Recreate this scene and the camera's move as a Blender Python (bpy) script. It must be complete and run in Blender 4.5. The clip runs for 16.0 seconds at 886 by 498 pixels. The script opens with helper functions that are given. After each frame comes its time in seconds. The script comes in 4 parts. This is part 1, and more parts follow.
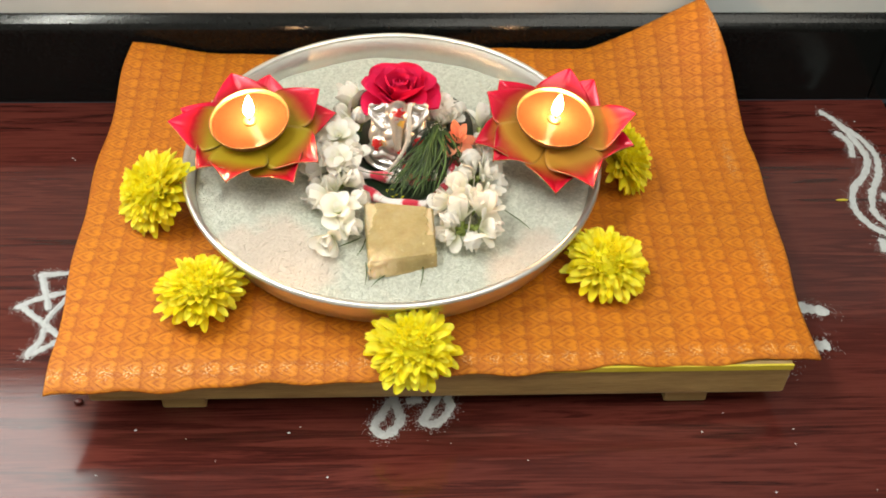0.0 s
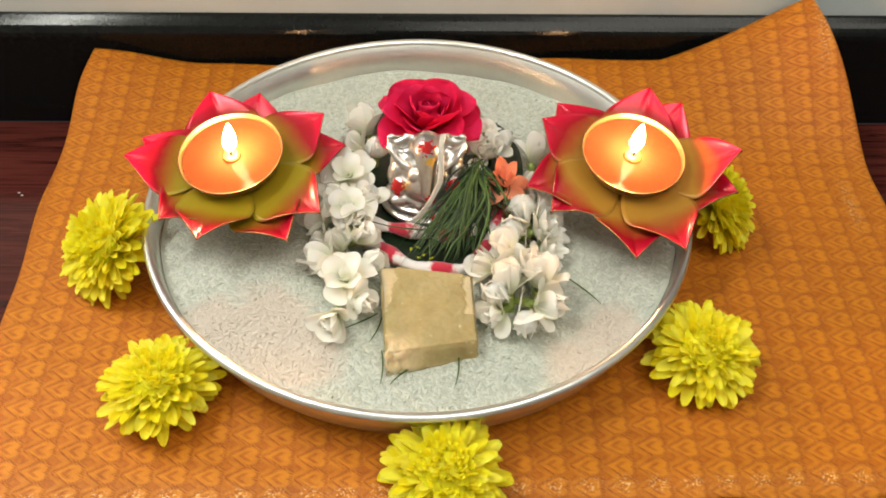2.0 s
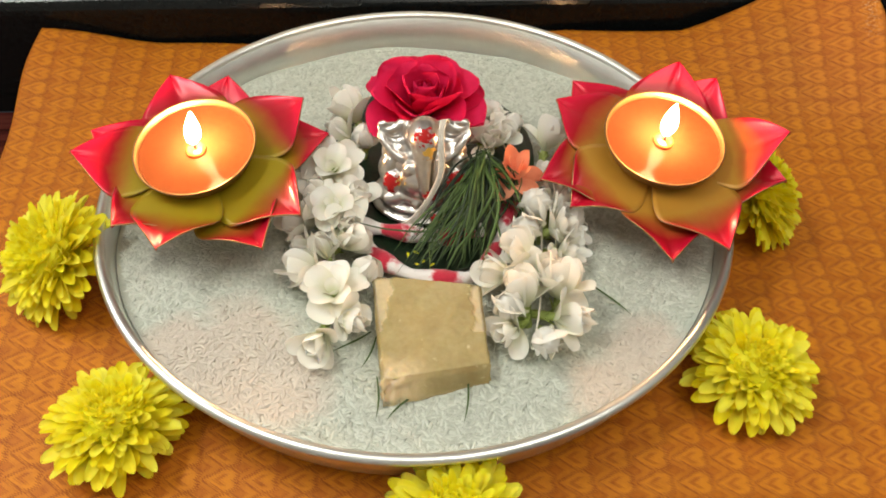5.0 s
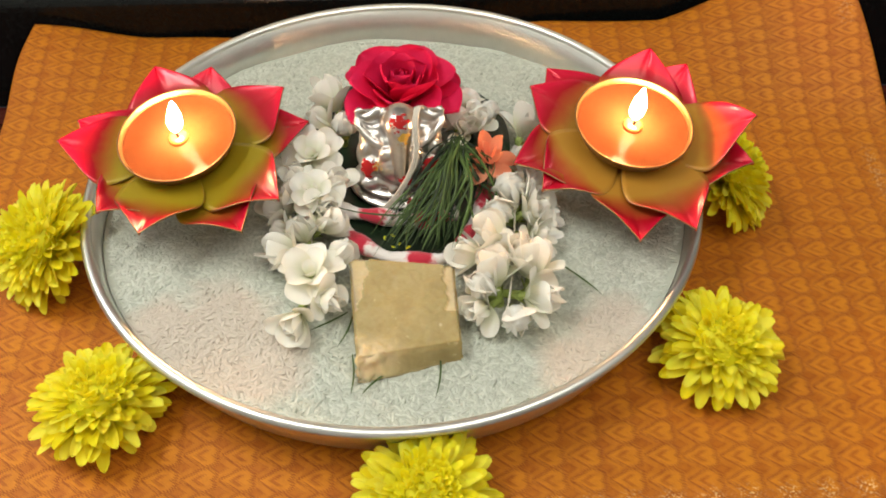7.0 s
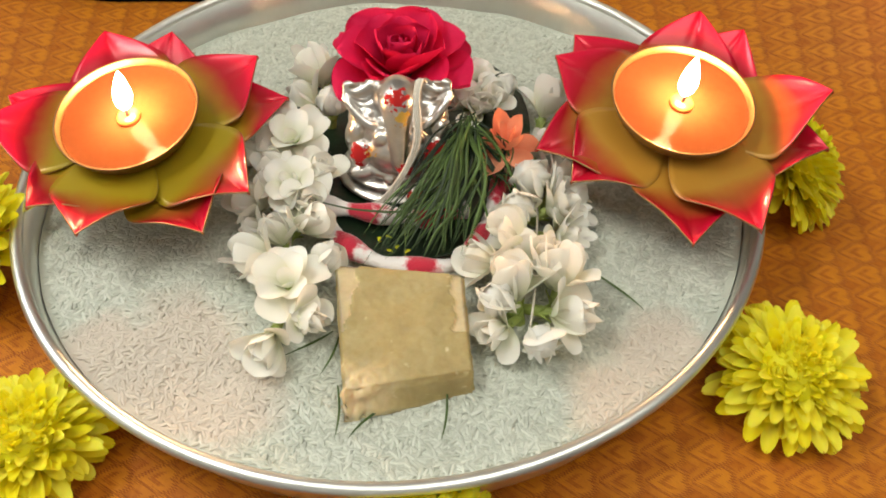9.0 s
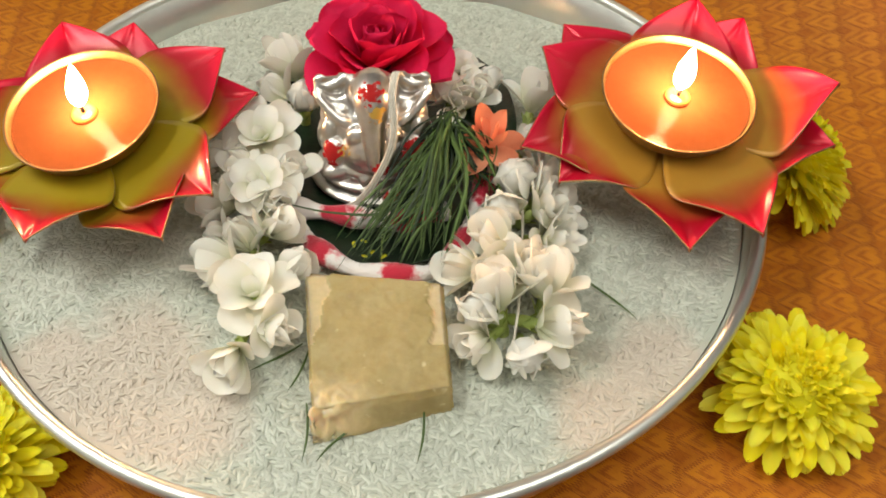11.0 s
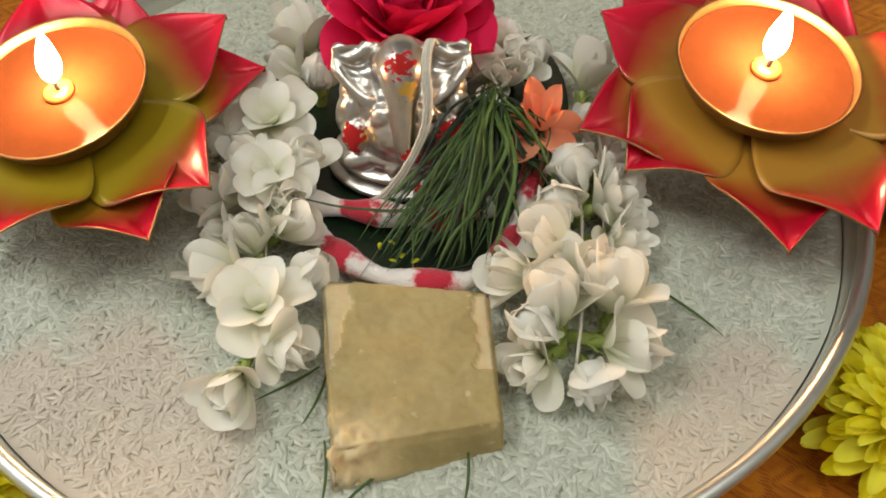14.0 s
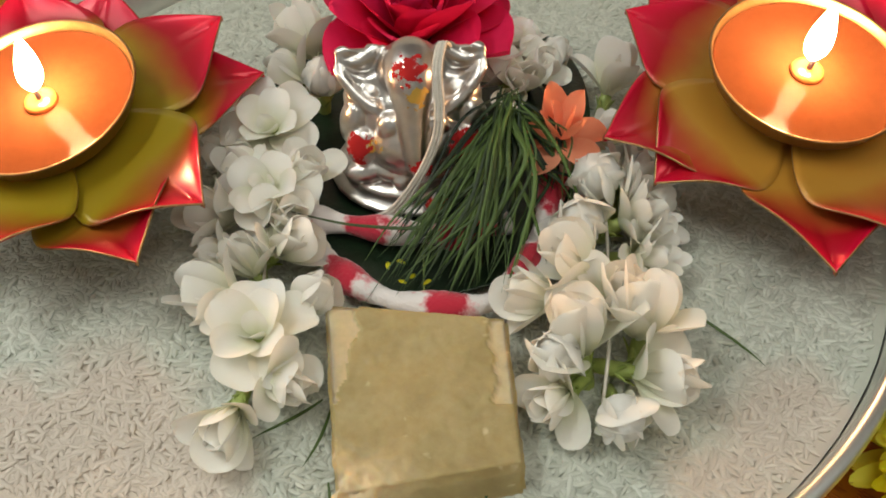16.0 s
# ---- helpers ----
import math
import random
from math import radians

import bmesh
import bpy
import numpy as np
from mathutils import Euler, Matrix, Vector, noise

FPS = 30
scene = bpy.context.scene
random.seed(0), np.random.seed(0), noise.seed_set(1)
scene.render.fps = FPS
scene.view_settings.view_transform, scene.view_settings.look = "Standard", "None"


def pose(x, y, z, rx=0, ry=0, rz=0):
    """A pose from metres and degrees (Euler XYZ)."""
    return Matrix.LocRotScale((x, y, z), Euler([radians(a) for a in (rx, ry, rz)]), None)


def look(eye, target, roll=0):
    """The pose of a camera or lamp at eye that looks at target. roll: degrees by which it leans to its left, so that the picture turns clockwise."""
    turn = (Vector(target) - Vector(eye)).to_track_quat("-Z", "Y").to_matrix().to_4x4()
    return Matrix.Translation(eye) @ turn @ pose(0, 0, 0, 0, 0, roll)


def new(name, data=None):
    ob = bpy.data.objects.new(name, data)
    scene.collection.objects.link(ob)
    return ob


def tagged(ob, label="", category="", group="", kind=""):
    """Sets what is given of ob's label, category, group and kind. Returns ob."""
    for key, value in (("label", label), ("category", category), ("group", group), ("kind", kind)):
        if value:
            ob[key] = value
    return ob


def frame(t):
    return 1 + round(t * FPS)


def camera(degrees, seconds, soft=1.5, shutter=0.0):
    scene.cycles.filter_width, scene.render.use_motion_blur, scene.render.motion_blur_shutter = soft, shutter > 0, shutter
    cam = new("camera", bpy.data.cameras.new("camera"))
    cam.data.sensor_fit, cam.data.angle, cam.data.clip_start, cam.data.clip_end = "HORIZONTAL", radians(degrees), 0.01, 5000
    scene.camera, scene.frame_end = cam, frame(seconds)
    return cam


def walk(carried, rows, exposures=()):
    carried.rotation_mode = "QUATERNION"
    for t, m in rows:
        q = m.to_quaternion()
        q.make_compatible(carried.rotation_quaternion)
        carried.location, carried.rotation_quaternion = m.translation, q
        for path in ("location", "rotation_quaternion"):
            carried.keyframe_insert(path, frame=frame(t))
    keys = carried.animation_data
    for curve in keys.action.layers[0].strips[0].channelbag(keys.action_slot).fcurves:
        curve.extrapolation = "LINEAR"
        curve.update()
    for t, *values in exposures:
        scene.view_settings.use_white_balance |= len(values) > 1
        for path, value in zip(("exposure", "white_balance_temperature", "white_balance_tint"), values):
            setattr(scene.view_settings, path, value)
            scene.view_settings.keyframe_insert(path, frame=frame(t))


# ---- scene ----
cam = camera(46.0, 16.0, soft=1.8)
PATH = [
    (0, 0.0091, -0.5856, 0.5822, 44.36, -1.10, -1.77),
    (0.5, 0.0017, -0.5535, 0.5559, 44.22, -1.23, -0.96),
    (1, 0.0079, -0.4982, 0.5336, 44.30, -0.79, -0.58),
    (1.5, 0.0051, -0.4545, 0.5066, 44.14, -0.83, -0.72),
    (2, 0.0028, -0.4298, 0.4842, 44.21, -0.78, -0.72),
    (2.5, 0.0117, -0.4027, 0.4580, 44.12, -0.82, -0.91),
    (3, 0.0101, -0.3919, 0.4509, 43.91, -0.90, -1.10),
    (3.5, 0.0062, -0.3837, 0.4451, 43.75, -0.93, -1.18),
    (4, -0.0004, -0.3658, 0.4354, 43.53, -0.76, -1.14),
    (4.2, -0.0031, -0.3598, 0.4325, 43.30, -0.82, -1.35),
    (6.3, 0.0078, -0.3836, 0.4410, 43.15, 0.39, -2.07),
    (6.5, 0.0120, -0.3841, 0.4413, 43.25, 0.56, -1.90),
    (7, 0.0144, -0.3828, 0.4391, 43.24, 0.34, -1.88),
    (7.5, 0.0187, -0.3790, 0.4379, 43.17, 0.27, -1.83),
    (8, 0.0167, -0.3569, 0.4149, 42.94, 0.12, -1.81),
    (8.5, 0.0139, -0.3382, 0.3963, 42.68, 0.15, -1.78),
    (9, 0.0148, -0.3171, 0.3804, 42.39, 0.36, -1.63),
    (9.5, 0.0189, -0.3079, 0.3734, 42.27, 0.35, -1.79),
    (12, 0.0233, -0.2932, 0.3608, 41.94, 0.84, -1.64),
    (12.5, 0.0234, -0.2910, 0.3585, 41.94, 1.01, -1.52),
    (13, 0.0204, -0.2777, 0.3458, 41.90, 1.02, -1.55),
    (13.5, 0.0152, -0.2616, 0.3282, 41.56, 1.00, -1.55),
    (14, 0.0148, -0.2533, 0.3184, 41.92, 1.14, -1.40),
    (14.5, 0.0169, -0.2459, 0.3118, 42.27, 1.47, -1.10),
    (15, 0.0182, -0.2376, 0.3086, 41.99, 1.54, -1.31),
    (15.5, 0.0168, -0.2350, 0.3037, 42.31, 1.51, -1.29),
    (16, 0.0137, -0.2322, 0.3045, 41.77, 1.68, -1.29),
]
walk(cam, [(t, pose(x, y, z, rx, ry, rz)) for t, x, y, z, rx, ry, rz in PATH],
     exposures=((0.0, -0.28, 6500, 10), (1.0, -0.48, 6500, 9), (2.0, -0.55, 6500, 9), (4.0, -0.66, 6480, 9), (9.0, -0.70, 6450, 8), (13.0, -0.90, 6500, 7), (14.0, -1.08, 6400, 7), (16.0, -1.15, 6300, 8)))

# ---- light ----
world = bpy.data.worlds.new("room_dark")
world.use_nodes = True
world.node_tree.nodes["Background"].inputs[0].default_value = (0.6, 0.7, 0.8, 1)
world.node_tree.nodes["Background"].inputs[1].default_value = 0.05
scene.world = world


def area_lamp(name, eye, target, sx, sy, watts, colour):
    data = bpy.data.lights.new(name, "AREA")
    data.shape, data.size, data.size_y, data.energy, data.color = "RECTANGLE", sx, sy, watts, colour
    ob = new(name, data)
    ob.matrix_world = look(eye, target)
    return ob


area_lamp("tube_light", (-0.75, 0.02, 1.75), (0.1, -0.25, 0.0), 1.2, 0.10, 33.0, (0.98, 0.99, 0.88))
area_lamp("ceiling_light", (0.5, -0.62, 2.5), (0.05, 0.0, 0.0), 1.7, 1.7, 61.0, (1.0, 0.965, 0.85))


area_lamp("window_light", (-0.87, 0.1795, 1.15), (-0.87, -1.0, 1.15), 0.94, 1.5, 38.0, (1.0, 0.98, 0.94))


# ---- materials ----
def material(name):
    m = bpy.data.materials.new(name)
    m.use_nodes = True
    return m, m.node_tree, m.node_tree.nodes["Principled BSDF"]


def node(nt, kind, values=(), **props):
    n = nt.nodes.new(kind)
    for key, value in values:
        n.inputs[key].default_value = value
    if "op" in props:
        n.operation = props["op"]
    return n


def ramp(nt, fac, stops):
    n = nt.nodes.new("ShaderNodeValToRGB")
    while len(n.color_ramp.elements) < len(stops):
        n.color_ramp.elements.new(0.5)
    for e, (p, c) in zip(n.color_ramp.elements, stops):
        e.position, e.color = p, (*c, 1) if len(c) == 3 else c
    nt.links.new(fac, n.inputs[0])
    return n.outputs[0]


def coords(nt, scale=(1, 1, 1), rot=(0, 0, 0), kind="Object"):
    tc = nt.nodes.new("ShaderNodeTexCoord")
    mp = nt.nodes.new("ShaderNodeMapping")
    mp.inputs["Scale"].default_value, mp.inputs["Rotation"].default_value = scale, rot
    nt.links.new(tc.outputs[kind], mp.inputs[0])
    return mp.outputs[0]


def noise_tex(nt, vec, scale, detail=4.0, rough=0.6, distort=0.0):
    n = node(nt, "ShaderNodeTexNoise", (("Scale", scale), ("Detail", detail), ("Roughness", rough), ("Distortion", distort)))
    nt.links.new(vec, n.inputs["Vector"])
    return n.outputs["Fac"]


def maths(nt, op, a, b=None, c=None):
    n = node(nt, "ShaderNodeMath", op=op)
    for i, v in enumerate((a, b, c)):
        if v is None:
            continue
        if isinstance(v, (int, float)):
            n.inputs[i].default_value = v
        else:
            nt.links.new(v, n.inputs[i])
    return n.outputs[0]


def mix(nt, fac, a, b, kind="MIX"):
    n = nt.nodes.new("ShaderNodeMix")
    n.data_type, n.blend_type = "RGBA", kind
    for sock, v in ((n.inputs[0], fac), (n.inputs[6], a), (n.inputs[7], b)):
        if isinstance(v, (int, float)):
            sock.default_value = v
        elif isinstance(v, tuple):
            sock.default_value = (*v, 1)
        else:
            nt.links.new(v, sock)
    return n.outputs[2]


def bump(nt, bsdf, height, strength, distance):
    b = node(nt, "ShaderNodeBump", (("Strength", strength), ("Distance", distance)))
    nt.links.new(height, b.inputs["Height"])
    nt.links.new(b.outputs[0], bsdf.inputs["Normal"])


def surface(name, dark, light, scale=60.0, rough=0.5, metal=0.0, relief=0.0, coat=0.0, sss=0.0, sss_radius=(0.004, 0.003, 0.002), island=False, stretch=(1, 1, 1)):
    """A surface of two mottled tones, with fine relief."""
    m, nt, b = material(name)
    v = coords(nt, stretch)
    f = maths(nt, "ADD", maths(nt, "MULTIPLY", noise_tex(nt, v, scale), 0.6), maths(nt, "MULTIPLY", noise_tex(nt, v, scale * 6), 0.4))
    if island:
        g = nt.nodes.new("ShaderNodeNewGeometry")
        f = maths(nt, "ADD", maths(nt, "MULTIPLY", f, 0.5), maths(nt, "MULTIPLY", g.outputs["Random Per Island"], 0.5))
    nt.links.new(ramp(nt, f, ((0.3, dark), (0.7, light))), b.inputs["Base Color"])
    b.inputs["Roughness"].default_value, b.inputs["Metallic"].default_value = rough, metal
    b.inputs["Coat Weight"].default_value = coat
    b.inputs["Subsurface Weight"].default_value, b.inputs["Subsurface Radius"].default_value = sss, sss_radius
    b.inputs["Subsurface Scale"].default_value = 1.0
    if relief:
        bump(nt, b, noise_tex(nt, v, scale * 5), 0.6, relief)
    return m


def petal_surface(name, dark, light, scale, rough=0.5, glow=0.45, relief=0.0002):
    """Thin petal flesh that lets light through."""
    m = surface(name, dark, light, scale, rough, relief=relief, island=True)
    nt = m.node_tree
    b = nt.nodes["Principled BSDF"]
    b.inputs["Specular IOR Level"].default_value = 0.2
    t = nt.nodes.new("ShaderNodeBsdfTranslucent")
    k = node(nt, "ShaderNodeMixShader", ((0, glow),))
    nt.links.new(b.inputs["Base Color"].links[0].from_socket, t.inputs["Color"])
    nt.links.new(b.outputs[0], k.inputs[1])
    nt.links.new(t.outputs[0], k.inputs[2])
    nt.links.new(k.outputs[0], nt.nodes["Material Output"].inputs[0])
    return m


def attribute(nt, name):
    a = nt.nodes.new("ShaderNodeAttribute")
    a.attribute_name = name
    return a.outputs["Fac"]


def jasmine_material():
    """Waxy white petals, greenish cream towards the root, with faint veins and bruised edges."""
    m = petal_surface("jasmine_petal", (0.95, 0.91, 0.83), (0.98, 0.955, 0.90), 90, 0.38, 0.20)
    nt = m.node_tree
    b = nt.nodes["Principled BSDF"]
    b.inputs["Subsurface Weight"].default_value, b.inputs["Subsurface Radius"].default_value, b.inputs["Subsurface Scale"].default_value = 0.3, (0.004, 0.0035, 0.003), 1.0
    plain = b.inputs["Base Color"].links[0].from_socket
    along = attribute(nt, "along")
    root = ramp(nt, maths(nt, "ADD", along, maths(nt, "MULTIPLY", noise_tex(nt, coords(nt), 160.0, 3), 0.25)), ((0.16, (1, 1, 1)), (0.62, (0, 0, 0))))
    col = mix(nt, maths(nt, "MULTIPLY", root, 0.55), plain, (0.72, 0.76, 0.44))
    bruise = ramp(nt, maths(nt, "ADD", maths(nt, "MULTIPLY", along, 0.30), noise_tex(nt, coords(nt), 230.0, 4)), ((0.86, (0, 0, 0)), (0.98, (1, 1, 1))))
    col = mix(nt, maths(nt, "MULTIPLY", bruise, 0.5), col, (0.72, 0.52, 0.30))
    for link in list(b.inputs["Base Color"].links):
        nt.links.remove(link)
    nt.links.new(col, b.inputs["Base Color"])
    for n in nt.nodes:
        if n.type == "BSDF_TRANSLUCENT":
            nt.links.new(col, n.inputs["Color"])
    return m


def floor_material():
    m, nt, b = material("mahogany_laminate")
    v = coords(nt, (1.8, 34.0, 1))
    warp = noise_tex(nt, coords(nt, (2.5, 7, 1)), 1.5, 2)
    n1 = noise_tex(nt, v, 3.0, 6, 0.65, 0.6)
    n2 = noise_tex(nt, coords(nt, (6, 190, 1)), 3.0, 3, 0.6)
    bands = maths(nt, "SINE", maths(nt, "MULTIPLY", maths(nt, "ADD", n1, maths(nt, "MULTIPLY", warp, 0.6)), 26.0))
    f = maths(nt, "ADD", maths(nt, "MULTIPLY", n1, 0.55), maths(nt, "ADD", maths(nt, "MULTIPLY", bands, 0.10), maths(nt, "MULTIPLY", n2, 0.33)))
    nt.links.new(ramp(nt, f, ((0.22, (0.028, 0.007, 0.006)), (0.44, (0.080, 0.017, 0.013)), (0.74, (0.135, 0.033, 0.024)))), b.inputs["Base Color"])
    nt.links.new(ramp(nt, n2, ((0.2, (0.09,) * 3), (0.8, (0.16,) * 3))), b.inputs["Roughness"])
    bump(nt, b, n2, 0.12, 0.0003)
    b.inputs["Specular IOR Level"].default_value = 0.5
    return m


def cloth_material():
    """Woven orange brocade: a net of hearts with inner chevrons, and dark lozenges between."""
    m, nt, b = material("orange_brocade")
    uv = nt.nodes.new("ShaderNodeUVMap")
    sep = nt.nodes.new("ShaderNodeSeparateXYZ")
    nt.links.new(uv.outputs[0], sep.inputs[0])
    wob = noise_tex(nt, uv.outputs[0], 40.0, 2)
    gx = maths(nt, "ADD", maths(nt, "MULTIPLY", sep.outputs[0], 1 / 0.0165), maths(nt, "MULTIPLY", wob, 0.12))
    gy = maths(nt, "ADD", maths(nt, "MULTIPLY", sep.outputs[1], 1 / 0.0122), maths(nt, "MULTIPLY", wob, 0.12))
    gy = maths(nt, "ADD", gy, maths(nt, "MULTIPLY", gx, 0.05))

    def cell(g, shift):
        return maths(nt, "SUBTRACT", maths(nt, "FRACT", maths(nt, "ADD", g, shift)), 0.5)

    lx, ly = cell(gx, 0.0), cell(gy, 0.0)
    hx, hs = cell(gx, 0.5), cell(gy, 0.5)
    hy = maths(nt, "ABSOLUTE", hs)
    hatch = maths(nt, "MULTIPLY", maths(nt, "SINE", maths(nt, "MULTIPLY", maths(nt, "ADD", gx, gy), 60.0)), 0.05)
    # a heart lying on its side: two round lobes at one end, a point at the other
    lobe = maths(nt, "SQRT", maths(nt, "ADD", maths(nt, "POWER", maths(nt, "SUBTRACT", hx, 0.13), 2.0), maths(nt, "POWER", maths(nt, "SUBTRACT", hy, 0.18), 2.0)))
    lobe = maths(nt, "SUBTRACT", lobe, 0.275)
    point = maths(nt, "SUBTRACT", maths(nt, "ADD", maths(nt, "MULTIPLY", hx, -0.72), maths(nt, "MULTIPLY", hy, 0.92)), 0.365)
    point = maths(nt, "MAXIMUM", point, maths(nt, "SUBTRACT", hx, 0.16))
    heart = maths(nt, "ADD", maths(nt, "MINIMUM", lobe, point), hatch)
    body = ramp(nt, maths(nt, "ADD", heart, 0.5), ((0.0, (0.95,) * 3), (0.45, (0.84,) * 3), (0.485, (0.05,) * 3), (0.53, (0.05,) * 3), (0.57, (0.66,) * 3), (0.72, (0.60,) * 3)))
    # hatched chevron inside each heart, and a smaller lozenge in the ground between
    arm = maths(nt, "ABSOLUTE", maths(nt, "SUBTRACT", maths(nt, "ADD", hx, 0.13), maths(nt, "MULTIPLY", hy, 0.95)))
    arm = maths(nt, "MULTIPLY", ramp(nt, maths(nt, "ADD", arm, hatch), ((0.045, (1, 1, 1)), (0.115, (0, 0, 0)))), ramp(nt, hy, ((0.20, (1, 1, 1)), (0.27, (0, 0, 0)))))
    stone = maths(nt, "ADD", maths(nt, "ABSOLUTE", lx), maths(nt, "ABSOLUTE", ly))
    stone = ramp(nt, maths(nt, "ADD", stone, hatch), ((0.05, (0.5,) * 3), (0.12, (0.45,) * 3), (0.17, (0.9,) * 3), (0.21, (0.9,) * 3), (0.25, (0, 0, 0))))
    motif = maths(nt, "MULTIPLY", body, maths(nt, "SUBTRACT", 1.0, maths(nt, "MULTIPLY", arm, 0.72)))
    motif = maths(nt, "MULTIPLY", motif, maths(nt, "SUBTRACT", 1.0, maths(nt, "MULTIPLY", stone, 0.75)))
    worn = noise_tex(nt, uv.outputs[0], 130.0, 3)
    motif = maths(nt, "ADD", maths(nt, "MULTIPLY", motif, maths(nt, "ADD", 0.35, maths(nt, "MULTIPLY", worn, 0.6))), maths(nt, "MULTIPLY", worn, 0.35))
    thread = noise_tex(nt, coords(nt, (900, 300, 900)), 1.0, 2)
    big = noise_tex(nt, coords(nt), 9.0, 3)
    f = maths(nt, "ADD", maths(nt, "MULTIPLY", motif, 0.86), maths(nt, "MULTIPLY", thread, 0.22))
    col = ramp(nt, f, ((0.14, (0.16, 0.028, 0.002)), (0.44, (0.41, 0.112, 0.006)), (0.80, (0.60, 0.210, 0.010))))
    col = mix(nt, maths(nt, "MULTIPLY", big, 0.20), col, (0.62, 0.19, 0.008))
    # gold border threads
    zari = attribute(nt, "border")
    clump = ramp(nt, maths(nt, "ADD", maths(nt, "ABSOLUTE", hx), maths(nt, "MULTIPLY", noise_tex(nt, coords(nt), 14.0, 2), 0.25)), ((0.30, (1, 1, 1)), (0.46, (0.12,) * 3)))
    gold = maths(nt, "MULTIPLY", maths(nt, "MULTIPLY", zari, clump), ramp(nt, noise_tex(nt, coords(nt, (1, 1, 1)), 900.0, 2), ((0.55, (0, 0, 0)), (0.60, (1, 1, 1)))))
    nt.links.new(mix(nt, gold, col, (1.0, 0.78, 0.42)), b.inputs["Base Color"])
    nt.links.new(maths(nt, "MULTIPLY", gold, 0.9), b.inputs["Metallic"])
    nt.links.new(maths(nt, "SUBTRACT", 0.55, maths(nt, "MULTIPLY", gold, 0.25)), b.inputs["Roughness"])
    b.inputs["Specular IOR Level"].default_value = 0.3
    bump(nt, b, f, 0.55, 0.0006)
    return m


def lotus_material(name, heart, mid):
    """Enamelled sheet metal: olive gold at the heart running to crimson at the tips."""
    m, nt, b = material(name)
    f = attribute(nt, "along")
    n = noise_tex(nt, coords(nt), 45.0, 3)
    f = maths(nt, "ADD", f, maths(nt, "MULTIPLY", maths(nt, "SUBTRACT", n, 0.5), 0.22))
    col = ramp(nt, f, ((0.50, heart), (0.66, mid), (0.80, (0.42, 0.008, 0.016)), (1.0, (0.66, 0.006, 0.040))))
    nt.links.new(col, b.inputs["Base Color"])
    b.inputs["Metallic"].default_value = 0.15
    b.inputs["Specular IOR Level"].default_value = 0.35
    b.inputs["Roughness"].default_value = 0.27
    b.inputs["Coat Weight"].default_value = 0.14
    b.inputs["Coat Roughness"].default_value = 0.12
    bump(nt, b, noise_tex(nt, coords(nt), 150.0, 2), 0.2, 0.0004)
    return m


def cotton_material():
    m, nt, b = material("red_white_cotton")
    f = maths(nt, "ADD", attribute(nt, "along"), maths(nt, "MULTIPLY", noise_tex(nt, coords(nt), 70.0, 5), 1.2))
    w = maths(nt, "SINE", maths(nt, "MULTIPLY", f, 6.28))
    nt.links.new(ramp(nt, maths(nt, "ADD", maths(nt, "MULTIPLY", w, 0.5), 0.5), ((0.28, (0.82, 0.76, 0.74)), (0.46, (0.76, 0.36, 0.38)), (0.62, (0.55, 0.02, 0.05)))), b.inputs["Base Color"])
    b.inputs["Roughness"].default_value = 0.95
    b.inputs["Sheen Weight"].default_value = 0.4
    bump(nt, b, noise_tex(nt, coords(nt), 900.0, 3), 0.8, 0.0006)
    return m


def silver_material(spots):
    """Polished silver with smears of red and yellow powder at given places."""
    m, nt, b = material("polished_silver")
    v = coords(nt)
    grain = noise_tex(nt, v, 520.0, 4)
    red = None
    yellow = None
    for (sx, sy, sz), r, tone in spots:
        d = node(nt, "ShaderNodeVectorMath", op="DISTANCE")
        nt.links.new(v, d.inputs[0])
        d.inputs[1].default_value = (sx, sy, sz)
        k = maths(nt, "LESS_THAN", maths(nt, "ADD", maths(nt, "DIVIDE", d.outputs["Value"], r), maths(nt, "MULTIPLY", maths(nt, "SUBTRACT", grain, 0.5), 2.6)), 0.95)
        if tone == "red":
            red = k if red is None else maths(nt, "MAXIMUM", red, k)
        else:
            yellow = k if yellow is None else maths(nt, "MAXIMUM", yellow, k)
    col = ramp(nt, noise_tex(nt, v, 160.0, 3), ((0.3, (0.56, 0.525, 0.50)), (0.7, (0.72, 0.68, 0.65))))
    col = mix(nt, yellow, col, (0.62, 0.36, 0.06))
    col = mix(nt, red, col, (0.42, 0.008, 0.008))
    nt.links.new(col, b.inputs["Base Color"])
    paint = maths(nt, "MAXIMUM", red, yellow)
    nt.links.new(maths(nt, "SUBTRACT", 1.0, paint), b.inputs["Metallic"])
    nt.links.new(maths(nt, "ADD", 0.29, maths(nt, "MULTIPLY", paint, 0.62)), b.inputs["Roughness"])
    bump(nt, b, maths(nt, "ADD", maths(nt, "MULTIPLY", paint, 0.6), maths(nt, "MULTIPLY", grain, 0.02)), 0.4, 0.0004)
    return m


